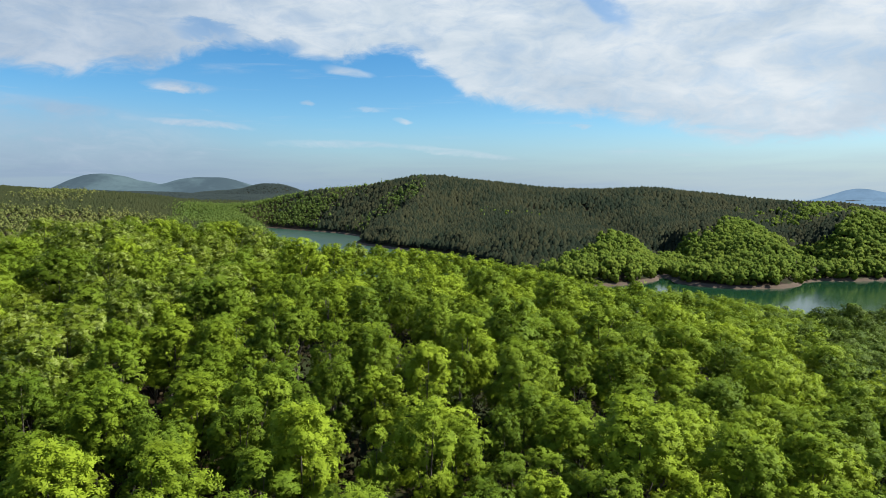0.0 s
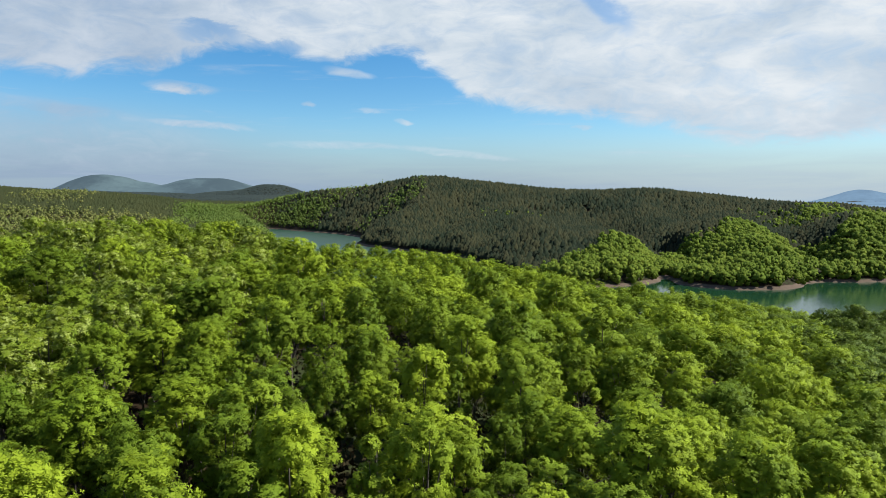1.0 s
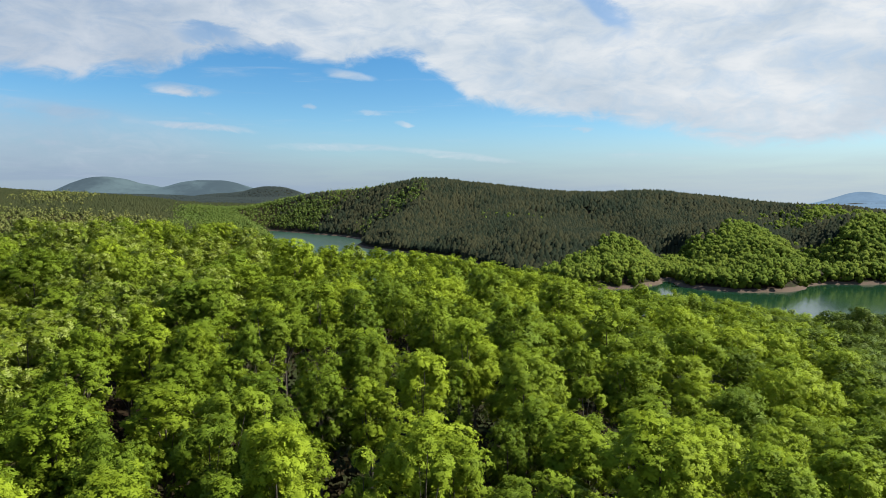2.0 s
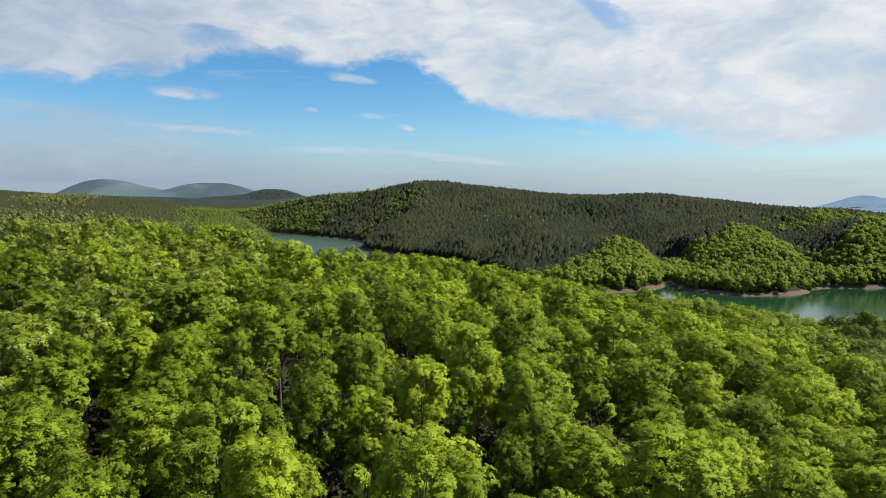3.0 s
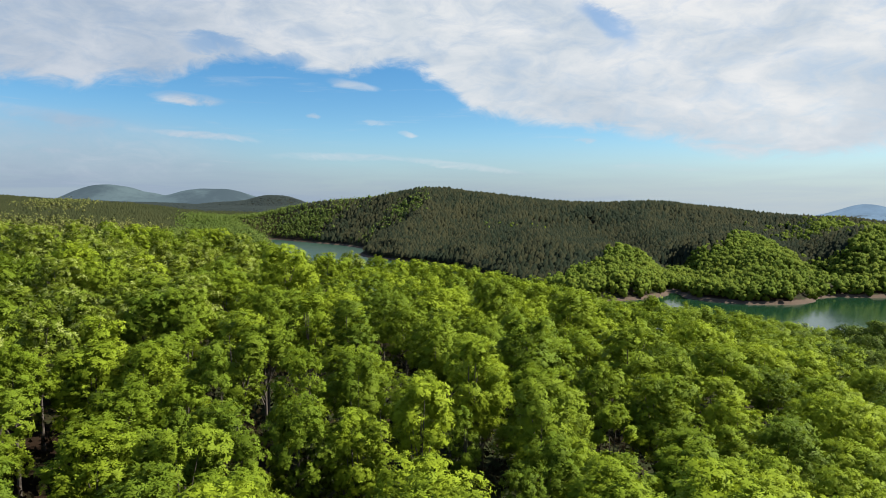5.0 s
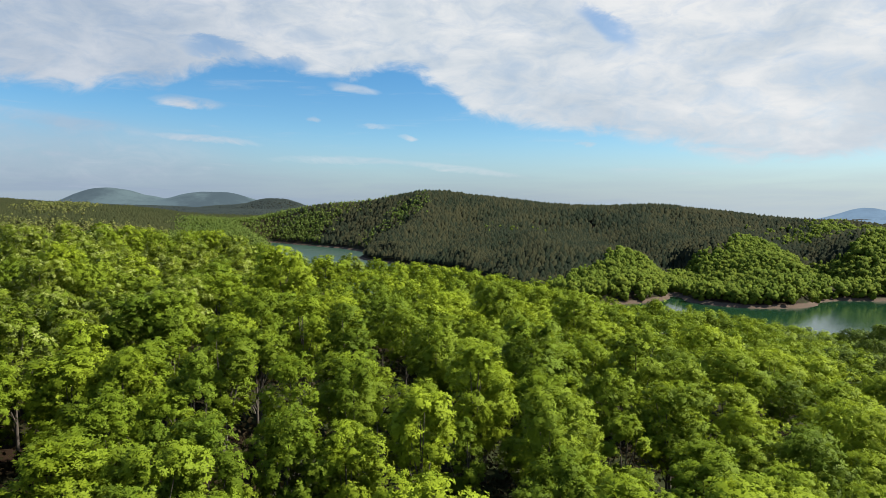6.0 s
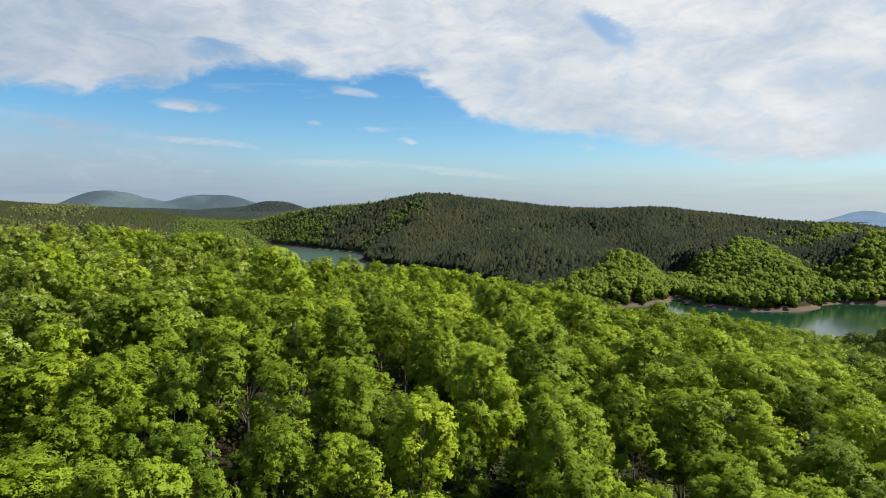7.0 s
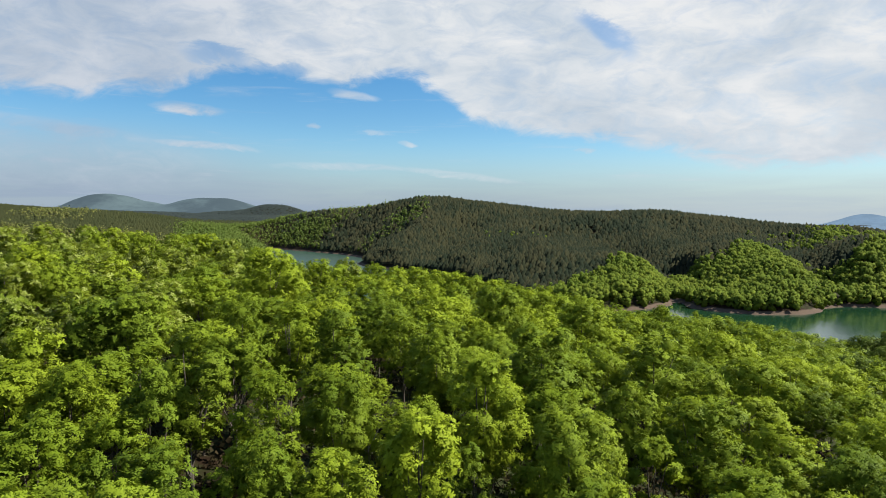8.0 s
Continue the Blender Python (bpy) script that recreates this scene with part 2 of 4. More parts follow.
# hill ridges: from (x, y, height) to (x, y, height), half width
RIDGES = [
    (-34, 1150, 76, 100, 1165, 65, 300), (100, 1165, 65, 315, 1000, 57, 280), (315, 1000, 58, 493, 830, 37, 250),
    (493, 830, 36, 720, 640, 14, 220), (-34, 1150, 76, -210, 1320, 62, 250), (-210, 1320, 62, -360, 1560, 46, 200),
    (100, 1150, 58, 90, 620, 31, 105), (110, 640, 31, 145, 535, 18, 66), (145, 535, 18, 136, 470, 10, 50), (-34, 1150, 70, -10, 860, 22, 170),
    (310, 1000, 52, 270, 640, 31, 90), (270, 640, 31, 248, 510, 18, 46), (248, 510, 21, 222, 448, 11, 34), (480, 820, 34, 365, 590, 35, 105),
    (365, 590, 35, 400, 520, 24, 80), (-420, 1300, 34, -760, 1330, 62, 230), (-760, 1330, 62, -1150, 1600, 86, 420),
    (-560, 1900, 60, -1300, 2000, 84, 420), (-600, 2400, 97, -640, 2420, 97, 170), (-680, 2450, 84, -860, 2500, 78, 240), (-240, 1950, 50, -520, 2300, 66, 300),
    (-1800, 3420, 172, -1750, 3420, 172, 270), (-1760, 3450, 118, -1100, 3450, 104, 420), (-1640, 3430, 136, -1540, 3430, 122, 130), (-1270, 3420, 154, -1160, 3420, 150, 290),
    (-110, 150, 36, -105, 330, 35, 60), (-105, 330, 35, -150, 520, 10, 70), (-1000, 700, 40, -700, 300, 36, 300),
    (2710, 4280, 120, 2950, 4280, 108, 230), (1500, 2600, 18, 2900, 3200, 22, 500),
]


# gullies between the spurs: from (x, y) to (x, y), depth, half width
GULLIES = [(170, 494, 208, 620, 23, 17), (292, 510, 340, 660, 14, 20), (55, 500, 60, 700, 9, 26), (-20, 760, 30, 960, 11, 30), (200, 680, 190, 900, 12, 30),
           (120, 600, 130, 900, 10, 22), (270, 700, 300, 900, 11, 26), (30, 640, 90, 800, 9, 22), (350, 650, 400, 800, 10, 24)]


def smooth_max(a, b, k):
    return 0.5 * (a + b + np.sqrt((a - b) ** 2 + k * k))


def to_segment(x, y, ax, ay, bx, by):
    """Distance to a segment and the share of the way along it."""
    dx, dy = bx - ax, by - ay
    s = np.clip(((x - ax) * dx + (y - ay) * dy) / (dx * dx + dy * dy), 0, 1)
    return np.hypot(x - ax - s * dx, y - ay - s * dy), s


def lake_distance(x, y):
    """Metres to the lake's edge, negative in the water."""
    far, inside = np.full(x.shape, 1e9), np.zeros(x.shape, bool)
    for (ax, ay), (bx, by) in zip(LAKE, LAKE[1:] + LAKE[:1]):
        far = np.minimum(far, to_segment(x, y, ax, ay, bx, by)[0])
        if ay != by:
            inside ^= ((ay > y) != (by > y)) & (x < (bx - ax) * (y - ay) / (by - ay) + ax)
    wobble = 1.5 * np.sin(x * 0.11 + 1.3 * np.sin(y * 0.07)) + 1.0 * np.sin(y * 0.23 + x * 0.05)
    return np.where(inside, -far, far) + wobble * np.clip(far / 12, 0, 1)


def lumps(x, y):
    return (1.6 * np.sin(x * 0.021 + 1.7 * np.sin(y * 0.013)) * np.sin(y * 0.017 + 0.6) + 0.7 * np.sin(x * 0.063 + 2) * np.sin(y * 0.055 + 0.9 * np.sin(x * 0.03)))


def near_hill(x, y):
    """The wooded hill under the camera: highest on its left, falling to the lake on its right."""
    z = 41.3 - 0.1877 * x - 0.0073 * y - 1.35e-4 * x * x - 2.2e-5 * x * y - 4.96e-5 * y * y
    z = 49.2 - smooth_max(49.2 - z, np.zeros_like(z), 2.5)
    crest = np.where(x < -60, 118 + 0.5 * (x + 60), np.where(x < 0, 168 + 0.83 * x, np.where(x < 66, 168 + 0.33 * x, 190 + 1.05 * (x - 66))))
    over = np.maximum(y - crest, 0)
    z = z - 1.1 * np.clip((y - 80) / 60, 0, 1) * np.clip((60 - x) / 60, 0, 1)
    return z - 0.0035 * np.minimum(over, 90) ** 2 - 0.63 * np.maximum(over - 90, 0) - 0.2 * np.maximum(-60 - x, 0)


def ground(x, y):
    """Height of the ground above the lake, by numpy arrays of x and y."""
    x, y = np.asarray(x, float), np.asarray(y, float)
    z = np.full(x.shape, 4.0 ** 6)
    for ax, ay, ah, bx, by, bh, w in RIDGES:
        d, s = to_segment(x, y, ax, ay, bx, by)
        h = ah + (bh - ah) * s
        z = z + (h * np.exp(-1.1 * (d / w) ** 2)) ** 6
    z = z ** (1 / 6) + lumps(x, y) * np.clip(np.hypot(x, y - 40) / 300, 0, 1)
    for ax, ay, bx, by, deep, w in GULLIES:
        z = z - deep * np.exp(-(to_segment(x, y, ax, ay, bx, by)[0] / w) ** 2)
    z = smooth_max(z, near_hill(x, y), 1.5)
    s = lake_distance(x, y)
    beach = np.clip(1.2 + x / 90, 1.2, 3.4) - 1.6 * np.clip((x - 250) / 12, 0, 1)
    bank = 1.7 * np.clip(s / beach, 0, 1) + 0.66 * np.maximum(s - beach, 0)
    land = np.minimum(z, bank) * 0.5 + 0.5 * (0.5 * (z + bank - np.sqrt((z - bank) ** 2 + 12)))
    return np.where(s > 0, np.maximum(land, 1.5 * np.minimum(s / beach, 1)), np.maximum(0.12 * s, -2.5))


def mesh_of(name, verts, faces, mat, smooth=False, normals=None):
    """One mesh from numpy arrays: corners (n, 3) and triangles or quads (m, 3 or 4)."""
    me = bpy.data.meshes.new(name)
    verts, faces = np.ascontiguousarray(verts, np.float32), np.ascontiguousarray(faces, np.int32)
    m, k = faces.shape
    me.vertices.add(len(verts))
    me.vertices.foreach_set("co", verts.ravel())
    me.loops.add(m * k)
    me.loops.foreach_set("vertex_index", faces.ravel())
    me.polygons.add(m)
    me.polygons.foreach_set("loop_start", np.arange(0, m * k, k, dtype=np.int32))
    if smooth:
        me.polygons.foreach_set("use_smooth", np.ones(m, bool))
    me.materials.append(mat)
    me.update(calc_edges=True)
    if normals is not None:
        me.normals_split_custom_set_from_vertices(np.ascontiguousarray(normals, np.float32))
    return me


def sheet(rings, turns, lift=0.0):
    """A round sheet of land about the camera's place, finer ahead than behind."""
    r, a = np.meshgrid(rings, turns, indexing="ij")
    x, y = r * np.sin(a), r * np.cos(a)
    z = ground(x, y) + lift
    verts = np.stack([x, y, z], -1).reshape(-1, 3)
    i, j = np.meshgrid(np.arange(len(rings) - 1), np.arange(len(turns) - 1), indexing="ij")
    a0 = (i * len(turns) + j).ravel()
    return verts, np.stack([a0, a0 + 1, a0 + len(turns) + 1, a0 + len(turns)], -1)


ahead = radians(40)
TURNS = np.concatenate([np.linspace(-math.pi, -ahead, 40)[:-1], np.linspace(-ahead, ahead, 260), np.linspace(ahead, math.pi, 40)[1:]])
RINGS = np.concatenate([[0.0], np.geomspace(3, 250, 60)[:-1], np.geomspace(250, 700, 90)[:-1], np.geomspace(700, 4800, 90)])
tagged(new("ground", mesh_of("ground", *sheet(RINGS, TURNS), GROUND, True)), "brown woodland floor and sandy shores of rolling hills", "ground", kind="structure")

lake = bmesh.new()
lake_corners = [lake.verts.new((x, y, 0.0)) for x, y in ((-900, 150), (900, 150), (900, 1500), (-900, 1500))]
lake.faces.new(lake_corners)
lake_mesh = bpy.data.meshes.new("lake")
lake.to_mesh(lake_mesh)
lake.free()
lake_mesh.materials.append(WATER)
tagged(new("lake", lake_mesh), "calm green lake water between the wooded shores", "lake", kind="structure")

tagged(new("far_hills_backdrop", mesh_of("far_hills", *sheet(np.geomspace(2900, 4950, 50), np.linspace(radians(-42), radians(-5), 120), 2.0), HILLS_HAZY, True)),
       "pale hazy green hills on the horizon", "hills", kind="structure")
tagged(new("far_mountain_backdrop", mesh_of("far_mountain", *sheet(np.geomspace(2350, 4950, 60), np.linspace(radians(26), radians(44), 90), 2.0), HILLS_HAZE_BLUE, True)),
       "pale blue hazy mountain far off on the horizon", "hills", kind="structure")


# ---- leaves, crowns and trunks ----
def chips(rng, centre, normal, long, wide, fold):
    """Leaves: a kite of two triangles each, bent along its rib, or one small triangle each where fold is 0."""
    n = len(centre)
    normal = normal / np.maximum(np.linalg.norm(normal, axis=1, keepdims=True), 1e-6)
    t = np.cross(normal, rng.normal(size=(n, 3)))
    t /= np.maximum(np.linalg.norm(t, axis=1, keepdims=True), 1e-6)
    b = np.cross(normal, t)
    size = rng.uniform(0.7, 1.25, (n, 1))
    t, b, drop = t * long * size * 0.5, b * wide * size * 0.5, normal * fold * size
    if np.ndim(fold) == 0 and not fold:
        verts = np.stack([centre - t * 0.9, centre + t - b, centre + t * 0.8 + b], 1).reshape(-1, 3)
        return verts, np.arange(n * 3).reshape(-1, 3)
    verts = np.stack([centre - t, centre - b - drop, centre + t, centre + b - drop], 1).reshape(-1, 3)
    k = np.arange(n)[:, None] * 4
    return verts, np.concatenate([k + [0, 1, 2], k + [0, 2, 3]])


def round_shape(cuts):
    bm = bmesh.new()
    bmesh.ops.create_icosphere(bm, subdivisions=cuts, radius=1.0)
    verts = np.array([v.co[:] for v in bm.verts])
    faces = np.array([[v.index for v in f.verts] for f in bm.faces])
    bm.free()
    return verts, faces


BALL = round_shape(1)


def lobes_of(rng, radius, low, high, lobes):
    """Middles and sizes of the boughs that make up a crown, upright and uneven."""
    h = np.sort(rng.uniform(0.0, 0.92, lobes))
    reach = radius * np.sqrt(np.clip(1 - ((h - 0.28) / 0.74) ** 2, 0.04, 1))
    turn = np.arange(lobes) * 2.4 + rng.uniform(-0.6, 0.6, lobes)
    off = reach * rng.uniform(0.42, 0.80, lobes)
    mid = np.stack([np.cos(turn) * off, np.sin(turn) * off, low + (high - low) * h], 1)
    size = radius * rng.uniform(0.30, 0.48, lobes) * (1.2 - 0.5 * h)
    mid[-1], size[-1] = (rng.uniform(-0.2, 0.2) * radius, rng.uniform(-0.2, 0.2) * radius, high - 0.32 * radius), radius * 0.32
    return mid, size


def leafy_crown(rng, radius, low, high, lobes, tufts, leaf, petals):
    """A crown: a tapering heap of rounded boughs, each with dense inner foliage and covered with rosettes of leaves, with gaps between the boughs."""
    h = np.sort(rng.uniform(0.0, 1.0, lobes) ** 0.8)
    reach = radius * np.sqrt(np.clip(1 - np.where(h < 0.5, (0.5 - h) / 0.62, (h - 0.5) / 0.58) ** 2, 0.02, 1)) - 0.26 * radius
    turn = np.arange(lobes) * 2.4 + rng.uniform(-0.6, 0.6, lobes)
    off = np.maximum(reach, 0.05 * radius) * rng.uniform(0.55, 1.25, lobes)
    mid = np.stack([np.cos(turn) * off, np.sin(turn) * off, low + (high - low - 0.22 * radius) * h], 1)
    size = radius * rng.uniform(0.17, 0.36, lobes) * (1.15 - 0.20 * h)
    # sprays of leaves on the boughs, each of a few rosettes
    each = 6
    sprays = tufts // each
    many = sprays * 3
    pick = rng.choice(lobes, many, p=size ** 2 / (size ** 2).sum())
    way = rng.normal(size=(many, 3)) + [0, 0, 0.65]
    way /= np.linalg.norm(way, axis=1, keepdims=True)
    at = mid[pick] + way * (size[pick] * rng.uniform(0.75, 1.18, many))[:, None] * [1.06, 1.06, 0.95]
    gap = np.linalg.norm(at[:, None] - mid[None], axis=2) / size[None]
    gap[np.arange(many), pick] = 9
    keep = np.flatnonzero(gap.min(1) > 0.85)[:sprays]
    at, way = at[keep], way[keep]
    middle = np.array([0, 0, low + 0.35 * (high - low)])
    out = at - middle
    out /= np.maximum(np.linalg.norm(out, axis=1, keepdims=True), 1e-6)
    lean = way * 0.60 + out * 0.35 + [0, 0, 0.36] + rng.normal(size=at.shape) * 0.28
    lean /= np.linalg.norm(lean, axis=1, keepdims=True)
    tone = way * 0.55 + out * 0.85 + lean * 0.30 + rng.normal(size=at.shape) * 0.16
    at, axis, soft = np.repeat(at, each, 0), np.repeat(lean, each, 0), np.repeat(tone, each, 0)
    n = len(at)
    push = rng.normal(size=(n, 3)) * leaf * 0.95
    at = at + push - axis * 0.30 * (push * axis).sum(1, keepdims=True)
    axis = axis * 0.55 + push / leaf * 0.42 + [0, 0, 0.35] + rng.normal(size=(n, 3)) * 0.25
    axis /= np.linalg.norm(axis, axis=1, keepdims=True)
    soft = soft + push / leaf * 0.30 + rng.normal(size=(n, 3)) * 0.12
    # larger shaded leaves in the heart of every bough
    m = tufts // 3
    heart, inward = rng.choice(lobes, m, p=size ** 3 / (size ** 3).sum()), rng.normal(size=(m, 3))
    inward /= np.linalg.norm(inward, axis=1, keepdims=True)
    at = np.concatenate([at, mid[heart] + inward * (size[heart] * rng.uniform(0.0, 0.48, m))[:, None] * [1.1, 1.1, 0.8] - [0, 0, 0.1]])
    axis, soft = np.concatenate([axis, inward * 0.6 + [0, 0, 0.8]]), np.concatenate([soft, inward + rng.normal(size=(m, 3)) * 0.2])
    axis /= np.linalg.norm(axis, axis=1, keepdims=True)
    n += m
    u = np.cross(axis, rng.normal(size=(n, 3)))
    u /= np.linalg.norm(u, axis=1, keepdims=True)
    v = np.cross(axis, u)
    span = leaf * rng.uniform(0.75, 1.25, (n, 1)) * np.where(np.arange(n) < n - m, 1.0, 1.45)[:, None]
    verts, normals = [at - axis * span * 0.15], [soft]
    for k in range(petals):
        a = 2 * math.pi * (k + rng.uniform(-0.3, 0.3, (n, 1))) / petals
        long, tip = span * rng.uniform(0.7, 1.25, (n, 1)), rng.uniform(-0.28, 0.18, (n, 1))
        way_out = np.cos(a) * u + np.sin(a) * v
        side = (-np.sin(a) * u + np.cos(a) * v) * long * 0.30
        end = at + (way_out + axis * tip) * long
        verts += [end - side - way_out * long * 0.2, end + side * 0.8]
        turned = soft + way_out * 0.30 + rng.normal(size=(n, 3)) * 0.14
        normals += [turned, turned]
    verts, normals = np.stack(verts, 1).reshape(-1, 3), np.stack(normals, 1).reshape(-1, 3)
    first = np.arange(n)[:, None] * (1 + 2 * petals)
    faces = np.concatenate([first + [0, 1 + 2 * k, 2 + 2 * k] for k in range(petals)])
    verts, faces, normals, start = [verts], [faces], [normals], len(verts)
    ball, tris = BALL
    for c, r in zip(mid, size):
        core = ball * (r * rng.uniform(0.10, 0.42, (len(ball), 1))) * [1.1, 1.1, 0.8] + c - [0, 0, 0.12 * r]
        verts.append(core), faces.append(tris + start), normals.append(ball * 0.8 + 0.4 * (core - middle) / radius)
        start += len(core)
    normals = np.concatenate(normals)
    return np.concatenate(verts), np.concatenate(faces), normals / np.linalg.norm(normals, axis=1, keepdims=True), mid


def crown_leaves(rng, radius, low, high, lobes, sprays, each, leaf, core):
    """A crown further off: uneven lobes of dense inner foliage, covered with sprays of leaves."""
    mid, size = lobes_of(rng, radius, low, high, lobes)
    many = sprays * 3
    pick = rng.choice(lobes, many, p=size ** 2 / (size ** 2).sum())
    way = rng.normal(size=(many, 3)) + [0, 0, 0.6]
    way /= np.linalg.norm(way, axis=1, keepdims=True)
    at = mid[pick] + way * (size[pick] * rng.uniform(0.75, 1.15, many))[:, None] * [1, 1, 1.1]
    gap = np.linalg.norm(at[:, None] - mid[None], axis=2) / size[None]
    gap[np.arange(many), pick] = 9
    keep = np.flatnonzero(gap.min(1) > 0.8)[:sprays]
    middle = np.array([0, 0, low + 0.35 * (high - low)])
    at, way, out = at[keep], way[keep], at[keep] - middle
    out = out / np.maximum(np.linalg.norm(out, axis=1, keepdims=True), 1e-6)
    n = len(at) * each
    centre = np.repeat(at, each, 0) + rng.normal(size=(n, 3)) * leaf * [0.75, 0.75, 0.65]
    normal = np.repeat(way * 0.65 + out * 0.3, each, 0) + [0, 0, 0.3] + rng.normal(size=(n, 3)) * 0.5
    verts, faces = chips(rng, centre, normal, leaf, leaf * 0.8, 0)
    # leaves turn to the light with the bough that carries them
    soft = np.repeat(way * 0.35 + out * 1.0, each, 0) + [0, 0, 0.1] + rng.normal(size=(n, 3)) * 0.18
    verts, faces, soft = [verts], [faces], [np.repeat(soft, 3, 0)]
    ball, tris = BALL
    start = n * 3
    for c, r in zip(mid, size):
        v = ball * (r * rng.uniform(*core, (len(ball), 1))) * [1, 1, 1.05] + c
        w = v - middle
        verts.append(v), faces.append(tris + start)
        soft.append(ball * 0.35 + 1.0 * w / np.linalg.norm(w, axis=1, keepdims=True) + rng.normal(size=ball.shape) * 0.15)
        start += len(v)
    soft = np.concatenate(soft)
    return np.concatenate(verts), np.concatenate(faces), soft / np.linalg.norm(soft, axis=1, keepdims=True), mid


def tube(points, radii, sides=6):
    """A tapered limb through the given points."""
    points = np.asarray(points, float)
    verts = []
    for i, (p, r) in enumerate(zip(points, radii)):
        d = points[min(i + 1, len(points) - 1)] - points[max(i - 1, 0)]
        d /= np.linalg.norm(d)
        u = np.cross(d, (0.3, 1, 0.1))
        u /= np.linalg.norm(u)
        v = np.cross(d, u)
        verts += [p + r * (math.cos(a) * u + math.sin(a) * v) for a in np.linspace(0, 2 * math.pi, sides, endpoint=False)]
    faces = [(i * sides + j, i * sides + (j + 1) % sides, (i + 1) * sides + (j + 1) % sides, (i + 1) * sides + j) for i in range(len(points) - 1) for j in range(sides)]
    return np.array(verts), np.array(faces)


def trunk_of(rng, tall, mid, thick):
    """A leaning trunk that forks into limbs towards the lobes of the crown."""
    lean = rng.uniform(-0.35, 0.35, 2)
    stem = [(lean[0] * s * s, lean[1] * s * s, tall * 0.86 * s - 0.35 * (s == 0)) for s in (0, 0.2, 0.45, 0.7, 1.0)]
    parts = [tube(stem, [thick * k for k in (1.35, 1.0, 0.8, 0.5, 0.15)], 7)]
    for p in mid[:: max(1, len(mid) // 7)][:7]:
        s = min(0.8, max(0.22, p[2] / tall - 0.28))
        base = np.array([lean[0] * s * s, lean[1] * s * s, tall * 0.86 * s])
        bend = base * 0.45 + p * 0.55 + np.array([0, 0, -0.25])
        parts.append(tube([base, bend, p], [thick * 0.5, thick * 0.3, thick * 0.1], 5))
    verts, faces, start = [], [], 0
    for v, f in parts:
        verts.append(v), faces.append(f + start)
        start += len(v)
    return np.concatenate(verts), np.concatenate(faces)


def part(name, mesh, parent, label=""):
    ob = new(name, mesh)
    ob.parent = parent
    return tagged(ob, label)


def build_oak(seed, radius, tall, lobes, tufts, leaf, petals, mat, label):
    """One oak: an empty at its foot, a trunk and a crown."""
    rng = np.random.default_rng(seed)
    verts, faces, normals, mid = leafy_crown(rng, radius, tall * 0.45, tall, lobes, tufts, leaf, petals)
    tree = tagged(new("oak_tree"), label, "tree", "oaks of the near wood")
    part("trunk", mesh_of("trunk", *trunk_of(rng, tall, mid, 0.10), BARK, True), tree, "grey-brown forked trunk")
    part("crown", mesh_of("crown", verts, faces, mat, True, normals), tree)
    return tree


def scatter(rng, x0, x1, y0, y1, step):
    """Uneven places on a jittered grid."""
    gx, gy = np.meshgrid(np.arange(x0, x1, step), np.arange(y0, y1, step * 0.9))
    gx = gx + (np.arange(gx.shape[0]) % 2)[:, None] * step * 0.5
    return np.stack([gx + rng.uniform(-0.46, 0.46, gx.shape) * step, gy + rng.uniform(-0.46, 0.46, gx.shape) * step], -1).reshape(-1, 2)


def joined(name, mat, shapes, places, turns, scales):
    """Many small trees in one mesh: shape k of the list at each place, turned and scaled."""
    verts, faces, normals, start = [], [], [], 0
    for k, (v, f, w) in enumerate(shapes):
        pick = np.arange(len(places)) % len(shapes) == k
        p, a, s = places[pick], turns[pick], scales[pick]
        if not len(p):
            continue
        c, n = np.cos(a)[:, None], np.sin(a)[:, None]
        sx, sz = s[:, :1], s[:, 1:]
        verts.append(np.stack([(v[None, :, 0] * c - v[None, :, 1] * n) * sx + p[:, :1], (v[None, :, 0] * n + v[None, :, 1] * c) * sx + p[:, 1:2], v[None, :, 2] * sz + p[:, 2:3]], -1).reshape(-1, 3))
        normals.append(np.stack([w[None, :, 0] * c - w[None, :, 1] * n, w[None, :, 0] * n + w[None, :, 1] * c, w[None, :, 2] + 0 * c], -1).reshape(-1, 3))
        faces.append((f[None] + (np.arange(len(p)) * len(v))[:, None, None]).reshape(-1, f.shape[1]) + start)
        start += len(p) * len(v)
    return mesh_of(name, np.concatenate(verts), np.concatenate(faces), mat, True, np.concatenate(normals))


def pine_shape(rng, sides, rings, tall, radius):
    """A dense pine: a ragged, rounded cone, widest low down."""
    verts, normals = [], []
    for at, wide in rings:
        for k in range(sides):
            a = 2 * math.pi * (k + rng.uniform(-0.3, 0.3)) / sides
            r = radius * wide * rng.uniform(0.78, 1.15)
            verts.append((math.cos(a) * r, math.sin(a) * r, tall * (at + rng.uniform(-0.05, 0.05))))
            way = np.array([math.cos(a) * 0.34, math.sin(a) * 0.34, 0.95 + 0.15 * at]) + rng.normal(size=3) * 0.10
            normals.append(way / np.linalg.norm(way))
    verts.append((0, 0, tall)), normals.append(np.array([0, 0, 1.0]))
    faces, top = [], len(verts) - 1
    for i in range(len(rings) - 1):
        for k in range(sides):
            a, b = i * sides + k, i * sides + (k + 1) % sides
            faces += [(a, b, b + sides), (a, b + sides, a + sides)]
    last = (len(rings) - 1) * sides
    faces += [(last + k, last + (k + 1) % sides, top) for k in range(sides)]
    return np.array(verts), np.array(faces), np.array(normals)


